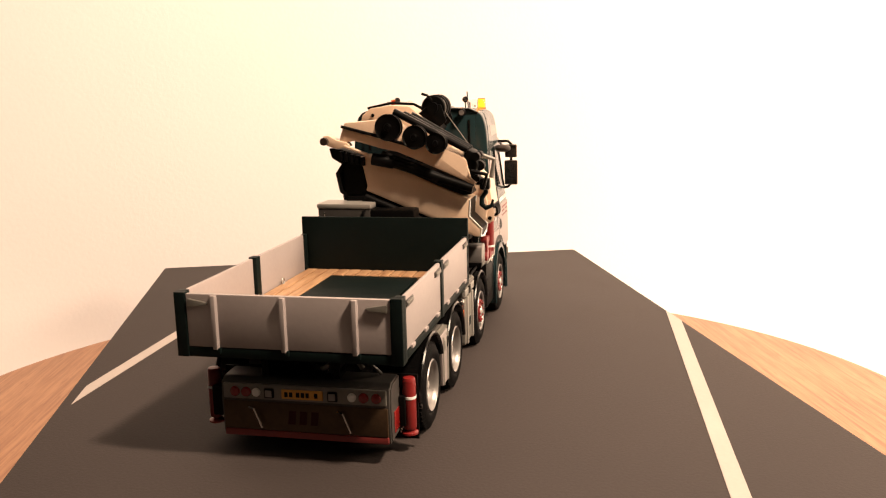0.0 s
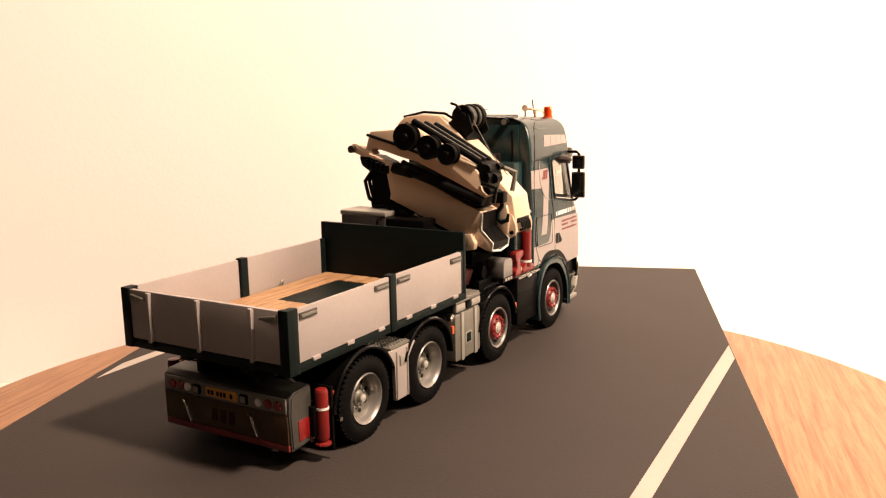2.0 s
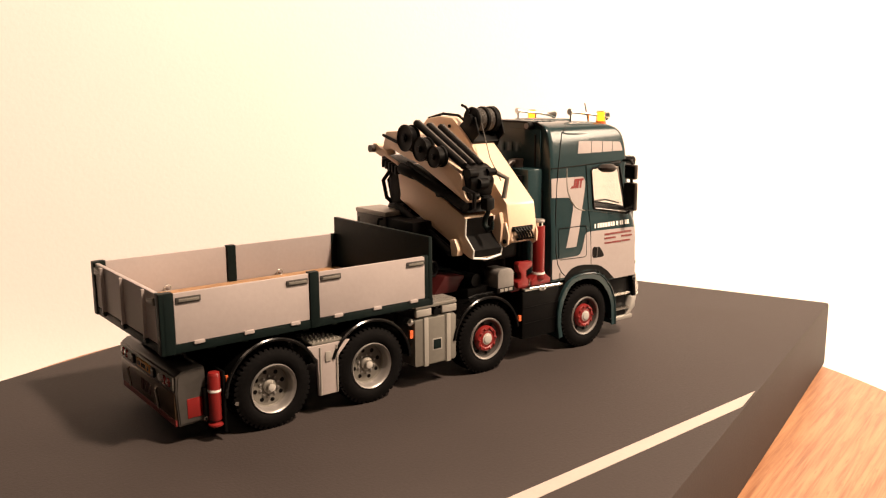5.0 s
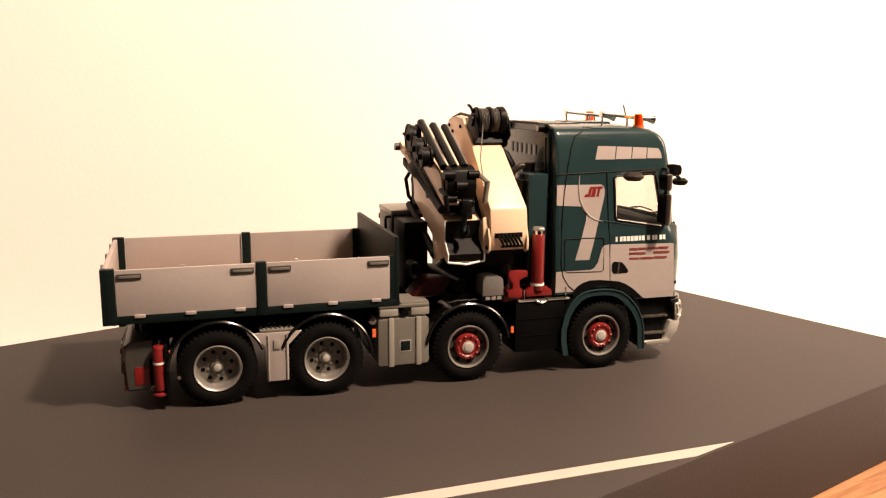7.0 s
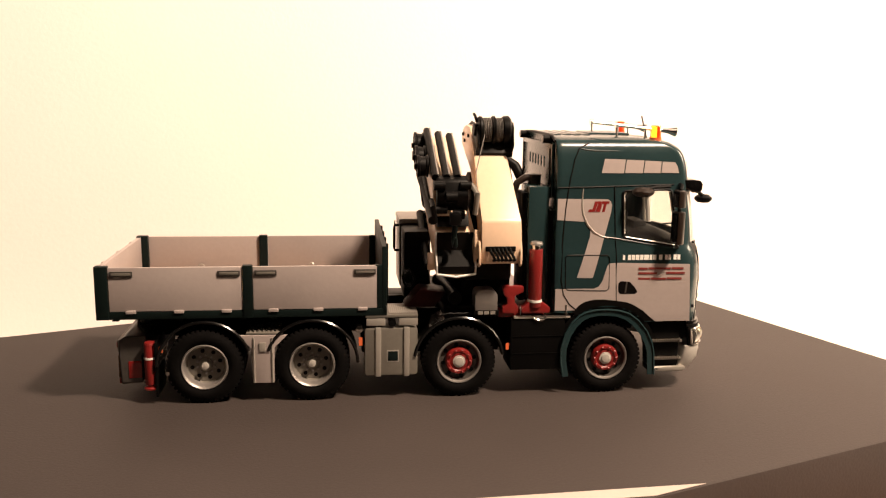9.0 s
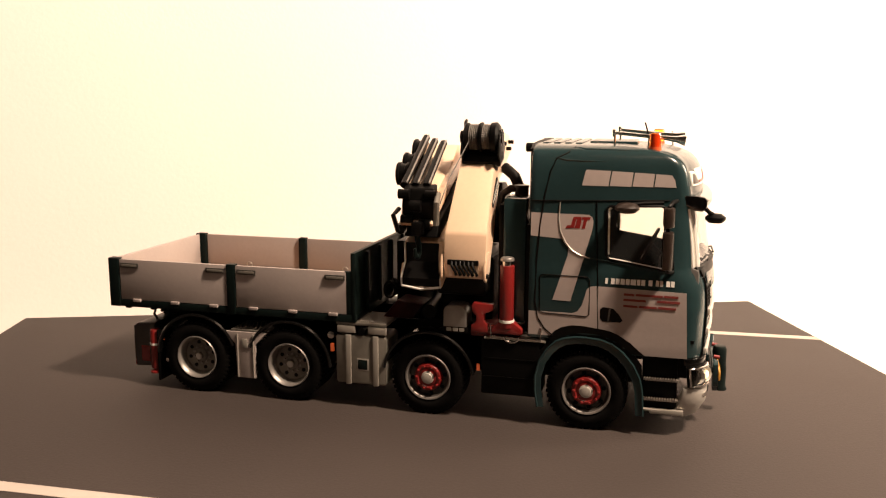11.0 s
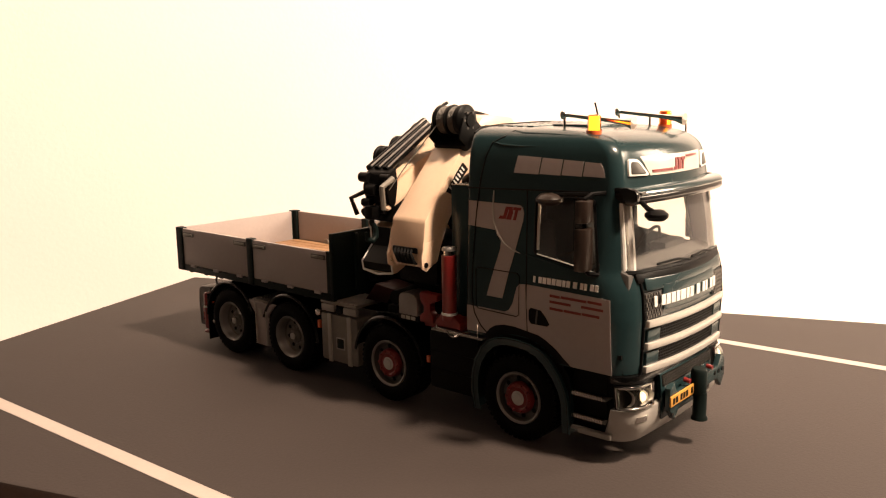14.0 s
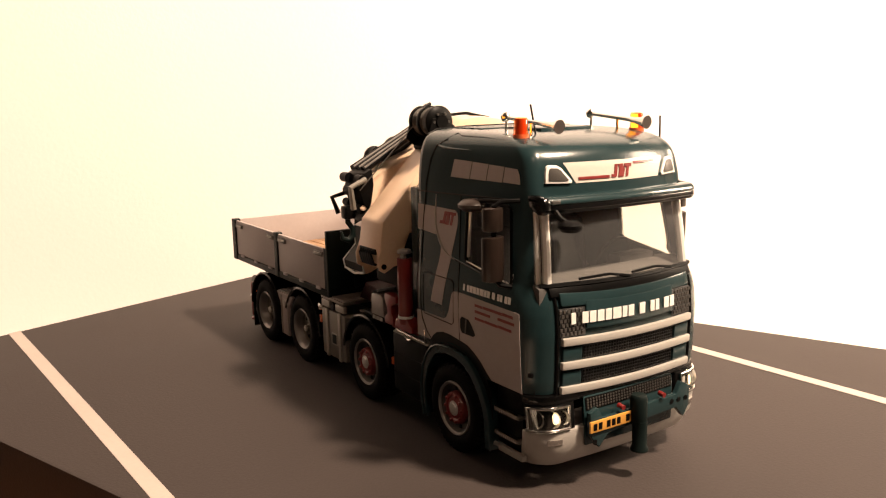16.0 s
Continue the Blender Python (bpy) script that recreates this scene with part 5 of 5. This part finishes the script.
        part("mirror_housing", Shape().prism([(px, y + py) for px, py in shell_pts], z0, z1, "z"), BROWN, mr, "dark brown mirror housing", bevel=0.022)
        part("mirror_glass", Shape().box(5.958, 5.967, y - h + 0.02, y + h - 0.02, z0 + 0.025, z1 - 0.025), GLOSS, mr)
    part("kerb_mirror", Shape().lathe([(0.001, -0.055), (0.09, -0.045), (0.135, -0.01), (0.14, 0.02), (0.10, 0.06), (0.001, 0.075)], (5.56, -sg * 1.15, 2.65), "z", 20), BROWN, cab, "dark kerb mirror over the door")
    part("kerb_mirror_arm", Shape().tube([(5.60, -sg * 1.14, 2.70), (5.75, -sg * 1.10, 2.715), (5.95, -sg * 1.06, 2.72)], 0.022, 8), BLACK, cab)
fm = part("front_mirror", Shape().tube([(6.40, -0.83, 2.66), (6.46, -0.82, 2.60), (6.52, -0.79, 2.56)], 0.026, 8), BLACK, cab, "black front mirror under the visor")
part("mirror_shell", Shape().lathe([(0.001, -0.05), (0.08, -0.045), (0.115, -0.01), (0.115, 0.02), (0.07, 0.055), (0.001, 0.06)], (6.53, -0.76, 2.525), "z", 18), BLACK, fm)
# roof gear
BEACONS = []
for sy, x0 in ((-1, 5.755), (1, 5.775)):
    y = sy * 0.76
    bc = part("beacon", Shape().lathe([(0.078, 0.03), (0.080, -0.10), (0.001, -0.10)], (0, 0, 0), "z", 24), ORANGE, truck, "orange flashing beacon on the roof", at=(x0 + 0.07, y, 3.30))
    part("lens", Shape().lathe([(0.001, 0.19), (0.058, 0.185), (0.068, 0.165), (0.072, 0.0)], (0, 0, 0), "z", 24), AMBER, bc, "amber beacon lens")
    lamp = [(0.056 * math.cos(a), 0.056 * math.sin(a)) for a in [math.pi * (i / 10 - 0.5) for i in range(11)]]
    rf = part("reflector", Shape().prism([(-x1, y1) for x1, y1 in lamp], 0.005, 0.175, "z"), ORANGE, bc, "orange back of the turning reflector", at=(0, 0, 0))
    rf.data.materials.append(GLOW)
    bm = bmesh.new()
    for f in ([(x1, y1) for x1, y1 in lamp],):
        lo = [bm.verts.new((px * K, py * K, 0.02 * K)) for px, py in f]
        hi = [bm.verts.new((px * K, py * K, 0.17 * K)) for px, py in f]
        for a in range(len(f) - 1):
            bm.faces.new((lo[a], lo[a + 1], hi[a + 1], hi[a])).material_index = 1
        bm.faces.new(hi).material_index = 1
    bm.from_mesh(rf.data)
    bm.to_mesh(rf.data)
    bm.free()
    BEACONS.append((rf, x0 + 0.07, y))
    yh = sy * 0.575
    horn = [(5.335, 3.475), (5.36, 3.475), (5.375, 3.472), (5.90, 3.425), (6.06, 3.408), (6.165, 3.398), (6.16, 3.398), (6.09, 3.405)]
    hn = part("air_horn", Shape().tube([(px, yh, pz) for px, pz in horn], [0.05, 0.05, 0.020, 0.024, 0.036, 0.068, 0.058, 0.02], 16), CHROME, cab, "long chrome air horn")
    for x in (5.36, 5.75):
        part("horn_foot", Shape().tube([(x, yh, 3.47 - (x - 5.36) * 0.09), (x, yh, 3.28)], 0.014, 6), CHROME, hn)
    part("aerial", Shape().tube([(5.80, -0.545, 3.26), (5.70, -0.54, 3.60)] if sy < 0 else [(6.04, 0.90, 3.08), (6.01, 0.93, 3.45)], 0.010, 6), BLACK, cab, "thin black aerial")

# intake tower behind the cab
tower = part("intake_tower", Shape().box(4.12, 4.395, -0.975, -0.50, 1.2, 2.71), GREEN, truck, "green intake tower behind the cab", bevel=0.03)
part("neck", Shape().lathe([(0.085, 2.70), (0.085, 2.79), (0.092, 2.80), (0.092, 2.83), (0.001, 2.835)], (4.27, -0.585, 0), "z", 20), BROWN, tower)
part("hose", Shape().tube([(4.27, -0.59, 2.79), (4.14, -0.60, 2.785), (4.04, -0.60, 2.72), (4.0, -0.58, 2.58), (3.99, -0.52, 2.3)], 0.048, 10), BROWN, tower)
part("tower_back", Shape().box(4.05, 4.118, -0.88, -0.5, 1.2, 2.62), BLACK, tower, bevel=0.01)
part("rear_gap_panel", Shape().box(4.40, 4.44, -0.95, 0.95, 1.1, 2.4), BLACK, cab)

# ---- the crane ----
crane = part("crane_column", Shape().lathe([(0.34, 1.10), (0.34, 1.30), (0.24, 1.40), (0.22, 2.05), (0.26, 2.10), (0.26, 2.30), (0.001, 2.32)], (3.45, 0.05, 0), "z", 28), BLACK, truck, "black slewing column of the loading crane")
part("crane_foot", Shape().box(3.05, 3.85, -0.95, 0.95, 1.0, 1.16), BLACK, crane, bevel=0.03)
# red cylinder and foot arm, coloured dark for the shade beside the bed
part("slew_cylinder", Shape().tube([(3.2, -0.95, 1.26), (3.1, 0.2, 1.26)], 0.09, 14), BLACK, crane, "red hydraulic cylinder, blackened for the shade it lies in")
part("foot_arm", Shape().prism([(2.55, 1.12), (2.95, 1.12), (3.1, 1.32), (2.75, 1.36)], -0.85, -0.45, "y"), MAROON, crane, bevel=0.03)
# black box added to darken the open gap under the boom
part("dark_gap_filler", Shape().box(3.28, 3.96, -0.72, 0.72, 1.14, 1.95), BLACK, crane, bevel=0.05)
part("link_housing", Shape().box(3.30, 3.92, -1.0, -0.2, 1.5, 2.05), BLACK, crane, bevel=0.06)
for k in range(5):
    part("hose_loop", Shape().tube([(2.62 + 0.07 * math.cos(a), -0.75 + 0.05 * k, 1.46 + 0.10 * math.sin(a)) for a in [2 * math.pi * i / 14 for i in range(15)]], 0.016, 6), BLACK, crane)
# link from the column up to the arms, on the left
part("knuckle", Shape().prism([(0.40, 2.0), (0.78, 2.08), (0.80, 2.18), (0.76, 2.25), (0.78, 2.62), (0.94, 2.72), (0.98, 2.86), (0.80, 2.845), (0.50, 2.73), (0.45, 2.4)], 2.98, 3.42, "x"), BLACK, crane, bevel=0.02)
part("lever", Shape().prism([(1.02, 3.04), (0.93, 3.045), (0.82, 2.985), (0.66, 2.945), (0.62, 2.895), (0.82, 2.855), (0.97, 2.905)], 2.86, 3.02, "x"), CREAM, crane, "cream lever end", bevel=0.02)
part("lever_pin", Shape().tube([(2.79, 0.985, 2.965), (3.1, 0.985, 2.965)], 0.055, 14), BROWN, crane)
part("lever_rod", Shape().tube([(2.86, 0.70, 2.895), (2.86, 0.50, 2.825), (2.86, 0.34, 2.765)], 0.024, 8), CREAM, crane)
for k in range(5):
    part("valve_block", Shape().box(2.86, 2.95, 0.42 + k * 0.08, 0.47 + k * 0.08, 2.62 + k * 0.02, 2.74 + k * 0.02), BLACK, crane, bevel=0.008)
for k in range(3):
    part("hydraulic_hose", Shape().tube([(3.0 + 0.1 * k, 0.72, 2.7), (2.92 + 0.1 * k, 0.84, 2.5), (2.95 + 0.1 * k, 0.80, 2.25), (3.1 + 0.1 * k, 0.6, 2.05)], 0.03, 8), BLACK, crane)
# added filler, black to keep the space between bed and crane dark
part("black_filler_box", Shape().box(2.58, 2.92, -0.35, 0.62, 1.1, 2.04), BLACK, crane, "black box added to fill the dark space behind the headboard", bevel=0.04)
part("column_top", Shape().prism([(0.25, 2.0), (0.75, 2.0), (0.70, 2.18), (0.30, 2.20)], 2.9, 3.5, "x"), BLACK, crane, bevel=0.03)

# lower arm, open at its right end
LX0, LX1 = 2.92, 3.42
low = part("lower_arm", Shape().prism([(0.50, 2.755), (0.475, 2.66), (0.41, 2.33), (0.43, 2.26), (-1.13, 1.625), (-1.20, 1.615), (-1.225, 1.73), (-1.05, 1.905), (-1.065, 2.15), (-0.06, 2.58), (0.10, 2.60), (0.30, 2.72)], LX0, LX1, "x"), CREAM, crane, "cream lower crane arm with a black sheet for the shaded inside of the open end", bevel=0.025)
rim_line = [(-1.072, 2.14), (-1.058, 1.91), (-1.233, 1.735), (-1.212, 1.635)]
# black sheet stands in for the shade inside the hollow arm
part("end_hollow_shade", Shape().add([(x, y, z) for y, z in rim_line for x in (LX0 + 0.02, LX1 - 0.02)], [(0, 1, 3, 2), (2, 3, 5, 4), (4, 5, 7, 6)]), BLACK, low, "black sheet for the shaded inside of the open end", thick=0.014)
for x in (LX0 + 0.006, LX1 - 0.006):
    part("end_rim", Shape().tube([(x, y, z) for y, z in rim_line], 0.010, 8), WHITE, low, "white rim")
part("end_rim", Shape().tube([(LX0 + 0.006, -1.212, 1.635), (3.17, -1.22, 1.60), (LX1 - 0.006, -1.212, 1.635)], 0.015, 8), WHITE, low, "white rim")
part("lug", Shape().prism([(-0.86, 1.62), (-0.98, 1.64), (-1.0, 1.72), (-0.93, 1.86), (-0.83, 1.84)], 2.84, 2.94, "x"), CREAM, low, bevel=0.015)
part("underside_bar", Shape().tube([(2.86, 0.42, 2.18), (2.86, -0.85, 1.665)], 0.055, 10), BLACK, low)
part("ram", Shape().tube([(2.88, 0.30, 2.715), (2.88, 0.0, 2.66), (2.88, -0.02, 2.655), (2.88, -1.12, 2.30)], [0.085, 0.085, 0.07, 0.06], 14), BLACK, low, "black hydraulic ram between the arms")
part("ram_cover", Shape().prism([(0.28, 2.70), (0.24, 2.775), (-0.05, 2.70), (-1.0, 2.40), (-1.10, 2.22), (-0.98, 2.20), (-0.40, 2.42), (0.0, 2.57)], 2.94, 3.34, "x"), BLACK, low, bevel=0.02)
part("ram_eye", Shape().tube([(2.82, -0.60, 2.44), (2.96, -0.60, 2.44)], 0.05, 12), BLACK, low)

# upper arm with hose reels
UX0, UX1 = 2.88, 3.30
upp = part("upper_arm", Shape().prism([(0.80, 2.94), (0.76, 3.06), (0.70, 3.22), (0.40, 3.24), (0.10, 3.27), (-0.30, 3.02), (-0.92, 2.78), (-1.03, 2.70), (-1.09, 2.45), (-1.17, 2.39), (-1.13, 2.35), (-0.85, 2.475), (-0.40, 2.67), (-0.06, 2.81), (0.18, 2.86), (0.46, 2.94), (0.60, 2.975), (0.68, 2.945)], UX0, UX1, "x"), CREAM, crane, "cream upper crane arm with hose reels", bevel=0.025)
part("side_bar", Shape().tube([(2.865, 0.74, 3.17), (2.865, 0.2, 3.03), (2.865, -0.30, 2.88)], 0.022, 8), BLACK, upp)
part("bottom_rail", Shape().tube([(2.88, 0.16, 2.80), (2.88, -0.3, 2.63), (2.88, -1.0, 2.35)], 0.035, 8), BLACK, upp)
for (y, z, r, x) in ((0.03, 3.155, 0.185, 2.74), (-0.345, 3.02, 0.165, 2.72), (-0.645, 2.935, 0.145, 2.72)):
    rl = part("hose_reel", Shape().lathe([(0.001, 0.0), (r * 0.25, -0.02), (r * 0.3, 0.0), (r * 0.88, 0.01), (r, -0.005), (r, 0.025), (r * 0.9, 0.035), (r * 0.86, 0.10), (r * 0.98, 0.115), (r * 0.98, 0.14), (r * 0.5, 0.15), (0.001, 0.15)], (x, y, z), "x", 32), BLACK, upp, "black hose reel")
    part("hub", Shape().tube([(x - 0.04, y, z), (x + 0.02, y, z)], 0.035, 12), BLACK, rl)
for k, (x, y0, z0) in enumerate(((2.90, -0.02, 3.36), (3.04, -0.12, 3.32), (3.18, -0.20, 3.30))):
    rd = part("pipe", Shape().tube([(x, y0, z0), (x, y0 - 0.05, z0 - 0.02), (x + 0.01, -1.05, 2.83)], 0.048, 10), BLACK, upp, "black pipe along the arm", bevel=0.0)
    part("pipe_edge", Shape().tube([(x + 0.035, y0 - 0.02, z0 + 0.035), (x + 0.045, -1.05, 2.865)], 0.012, 6), RIM, rd)
head = part("arm_head", Shape().prism([(-1.0, 2.86), (-1.13, 2.80), (-1.19, 2.62), (-1.13, 2.44), (-1.07, 2.36), (-1.02, 2.44), (-0.98, 2.66)], 2.92, 3.32, "x"), BLACK, upp, "black head of the arm", bevel=0.03)
for k, (x, y, z, r) in enumerate(((2.95, -1.16, 2.74, 0.06), (3.1, -1.19, 2.60, 0.07), (3.28, -1.15, 2.74, 0.05), (2.98, -1.16, 2.44, 0.05), (3.2, -1.15, 2.38, 0.06))):
    part("head_roller", Shape().tube([(x - 0.07, y, z), (x + 0.07, y, z)], r, 12), BLACK, head)
part("head_link", Shape().tube([(3.36, -1.12, 2.74), (3.40, -1.34, 2.66), (3.38, -1.30, 2.40)], 0.035, 8), DULL, head)
part("head_link", Shape().tube([(2.86, -1.10, 2.55), (2.86, -1.32, 2.50), (2.90, -1.26, 2.30)], 0.03, 8), BLACK, head)
hook_pts = [(3.14, -1.26, 2.34), (3.14, -1.26, 2.22), (3.14, -1.20, 2.14), (3.14, -1.20, 2.05), (3.14, -1.26, 2.0), (3.14, -1.34, 2.03), (3.14, -1.36, 2.12)]
part("hook", Shape().tube(hook_pts, [0.028, 0.034, 0.034, 0.038, 0.038, 0.03, 0.016], 10), DKGREEN, head, "dark steel crane hook")
part("hook_block", Shape().box(3.07, 3.21, -1.32, -1.18, 2.26, 2.42), BLACK, head, bevel=0.03)

# main boom next to the cab
MX0, MX1 = 3.47, 3.95
boom_poly = [(0.66, 3.16), (0.62, 3.30), (0.50, 3.40), (0.20, 3.44), (-0.10, 3.42), (-0.42, 3.16), (-1.255, 2.31), (-1.305, 2.0), (-1.29, 1.84), (-1.24, 1.76), (-1.05, 1.80), (-0.98, 1.98), (-0.88, 2.20), (-0.62, 2.52), (-0.20, 2.86), (0.30, 3.02)]
boom_shape = Shape().prism(boom_poly, MX0, MX1, "x")
boom_shape.v = [(MX0 + (x - MX0) * (0.90 + 0.17 * min(1, max(0, (3.1 - z) / 0.8))), y, z) for x, y, z in boom_shape.v]
boom = part("main_boom", boom_shape, CREAM, crane, "cream main boom folded across the lorry", bevel=0.035)
part("boom_mouth", Shape().add([(MX0 + 0.05, -1.306, 1.985), (MX1 - 0.05, -1.306, 1.985), (MX1 - 0.06, -1.290, 1.80), (MX0 + 0.06, -1.290, 1.80)], [(0, 1, 2, 3)]), CREAM, boom, thick=0.012)
part("mouth_edge", Shape().box(MX0 + 0.05, MX1 - 0.05, -1.318, -1.29, 1.935, 2.0), BLACK, boom, bevel=0.01)
for k in range(6):
    x = MX0 + 0.10 + 0.05 * k
    part("hydraulic_hose", Shape().tube([(x, -1.30, 1.985), (x + 0.01, -1.345, 1.94), (x + 0.05, -1.345, 1.87), (x + 0.07, -1.34, 1.83), (x + 0.05, -1.30, 1.82)], 0.017, 6), BLACK, boom)
for x in (MX0 - 0.005, MX1 + 0.005):
    sg = 1 if x > 3.7 else -1
    part("cheek", Shape().prism([(-1.10, 2.08), (-1.27, 2.06), (-1.33, 1.90), (-1.32, 1.77), (-1.25, 1.73), (-1.15, 1.78), (-1.05, 1.95)], x, x + sg * 0.03, "x"), CREAM, boom, bevel=0.012)
    part("pin", Shape().tube([(x, -1.265, 1.81), (x + sg * 0.045, -1.265, 1.81)], 0.03, 12), BLACK, boom)
plate = part("boom_plate", Shape().prism([(-0.54, 2.91), (-0.45, 2.83), (-0.76, 2.56), (-0.86, 2.60)], MX1 - 0.01, MX1 + 0.008, "x"), BLACK, boom, "black lettering plate")
for k in range(7):
    y, z = -0.55 - 0.037 * k, 2.845 - 0.035 * k
    part("letter_bar", Shape().prism([(y - 0.020, z + 0.024), (y - 0.036, z + 0.010), (y + 0.014, z - 0.032), (y + 0.030, z - 0.018)], MX1 + 0.008, MX1 + 0.012, "x"), WHITE, plate)
part("boom_mark", Shape().prism([(-0.97, 2.45), (-1.02, 2.43), (-1.12, 2.28), (-1.07, 2.28)], MX1 - 0.005, MX1 + 0.010, "x"), BLACK, boom, "small black mark")
part("lower_link", Shape().prism([(-0.95, 1.96), (-1.2, 2.2), (-1.24, 2.02), (-1.22, 1.80), (-1.14, 1.72), (-1.02, 1.78)], 3.39, 3.46, "x"), CREAM, boom, bevel=0.02)
part("boom_spine", Shape().tube([(3.55, 0.55, 3.40), (3.55, 0.2, 3.47), (3.55, -0.15, 3.45), (3.55, -0.28, 3.38)], 0.02, 8), BLACK, boom)
part("inner_ram", Shape().tube([(3.70, 0.45, 2.3), (3.70, -0.75, 2.25)], 0.10, 14), BLACK, boom)
part("pivot_plate", Shape().prism([(0.60, 2.62), (0.35, 2.2), (0.0, 2.0), (-0.2, 2.3), (0.0, 2.8), (0.3, 2.78)], 3.50, 3.92, "x"), BLACK, boom, bevel=0.03)
for y, z in ((0.45, 3.30), (0.30, 3.22), (-0.05, 3.30)):
    part("boom_pin", Shape().tube([(MX0 - 0.02, y, z), (MX1 + 0.02, y, z)], 0.025, 10), BLACK, boom)
part("spacer_arm", Shape().tube([(3.95, -0.05, 3.0), (4.10, -0.15, 2.9), (4.20, -0.2, 2.7)], 0.07, 10), BLACK, boom)

# winch
WY, WZC = -0.44, 3.395
win = part("winch", Shape().lathe([(0.001, 3.53), (0.165, 3.53), (0.18, 3.55), (0.175, 3.575), (0.14, 3.585), (0.14, 3.70), (0.18, 3.715), (0.185, 3.745), (0.145, 3.755), (0.145, 3.85), (0.18, 3.86), (0.185, 3.90), (0.185, 3.93), (0.15, 3.96), (0.085, 3.97), (0.075, 4.0), (0.001, 4.0)], (0, WY, WZC), "x", 36), BLACK, crane, "black cable winch with wound wire rope")
rope = Shape()
for k in range(10):
    a = 3.597 + k * 0.0225 if k < 5 else 3.765 + (k - 5) * 0.0185
    rope.lathe([(0.140, a - 0.010), (0.158, a - 0.006), (0.162, a), (0.158, a + 0.006), (0.140, a + 0.010)], (0, WY, WZC), "x", 28)
tagged(part("wire_rope", rope, CABLE, win), kind="stuff")
for a in range(6):
    c, d = math.cos(a * math.pi / 3), math.sin(a * math.pi / 3)
    part("flange_bolt", Shape().tube([(3.965, WY + 0.10 * c, WZC + 0.10 * d), (3.99, WY + 0.10 * c, WZC + 0.10 * d)], 0.016, 8), STEEL, win)
part("bracket", Shape().prism([(WY + 0.16, 3.12), (WY - 0.02, 3.06), (WY - 0.20, 3.20), (WY - 0.12, 3.44), (WY + 0.05, 3.44), (WY + 0.24, 3.30)], 3.50, 3.53, "x"), BLACK, win, bevel=0.015)
part("bracket", Shape().prism([(WY + 0.16, 3.12), (WY - 0.02, 3.06), (WY - 0.20, 3.20), (WY - 0.12, 3.44), (WY + 0.05, 3.44), (WY + 0.24, 3.30)], 3.965, 3.985, "x"), BLACK, win, bevel=0.015)
part("seat_plate", Shape().prism([(WY + 0.18, 3.20), (WY + 0.05, 3.12), (WY - 0.05, 3.04), (WY - 0.10, 3.10), (WY, 3.24)], 3.50, 3.985, "x"), BLACK, win, bevel=0.01)
part("guide_arm", Shape().tube([(3.52, WY + 0.02, 3.50), (3.505, WY + 0.08, 3.57), (3.50, WY + 0.16, 3.595)], 0.020, 8), BLACK, win)
part("motor", Shape().tube([(3.47, WY, WZC), (3.54, WY, WZC)], 0.08, 16), BLACK, win)
part("rope_strand", Shape().tube([(3.60, WY - 0.15, WZC - 0.05), (3.44, -0.95, 2.9), (3.40, -1.22, 2.62)], 0.007, 5), CABLE, win)

# grey locker with a handrail behind the headboard, on the left
lock = part("locker", Shape().box(2.56, 3.0, 0.27, 1.03, 1.15, 2.11), STEEL, truck, "brown-grey locker between bed and crane", bevel=0.03)
part("handrail", Shape().tube([(2.58, 0.35, 2.02), (2.50, 0.35, 2.02), (2.49, 0.35, 1.98), (2.49, 0.35, 1.70), (2.50, 0.35, 1.66), (2.58, 0.35, 1.66)], 0.02, 8), BLACK, lock)
part("locker_lid", Shape().box(2.55, 3.01, 0.26, 1.04, 2.05, 2.12), SILVER, lock, bevel=0.02)
part("locker_knob", Shape().tube([(2.53, 0.92, 2.0), (2.53, 0.92, 1.92)], 0.012, 6), CHROME, lock)


# ---- what moves ----
# the beacons' flashes: seconds between them, and the first one
FLASH = ((0.452, 0.012), (0.427, 0.283))


def turned(t):
    """The turntable's angle at t seconds."""
    for (t0, a0), (t1, a1) in zip(TURN, TURN[1:]):
        if t <= t1:
            return a0 + (a1 - a0) * (t - t0) / (t1 - t0)
    return TURN[-1][1]


def motions():
    for thing in TURNING:
        walk(thing, [(t, pose(0, 0, ZB, 0, 0, a)) for t, a in TURN])
    # each flash turns the bright half of the reflector to the room and away again
    for (reflector, x, y), (period, first) in zip(BEACONS, FLASH):
        rows, spin, step = [], 0, 1 / FPS
        for k in range(-1, int(16 / period) + 2):
            c = round((first + k * period) * FPS) / FPS
            rows += [(c + i * step, spin + a) for i, a in ((-3, 0), (-2, 89), (-1, 178), (1, 182), (2, 271), (3, 360))]
            spin += 360
        rows = [r for r in rows if -0.5 * step < r[0] < 16 + 0.5 * step]
        rows = [(0.0, rows[0][1])] * (rows[0][0] > 0.5 * step) + rows + [(16.0, rows[-1][1])] * (rows[-1][0] < 16 - 0.5 * step)
        walk(reflector, [(t, pose(0, 0, 0, 0, 0, 196.0 - turned(t) + 180 + a)) for t, a in rows])


TURNING = [turntable, display_box, truck]
motions()
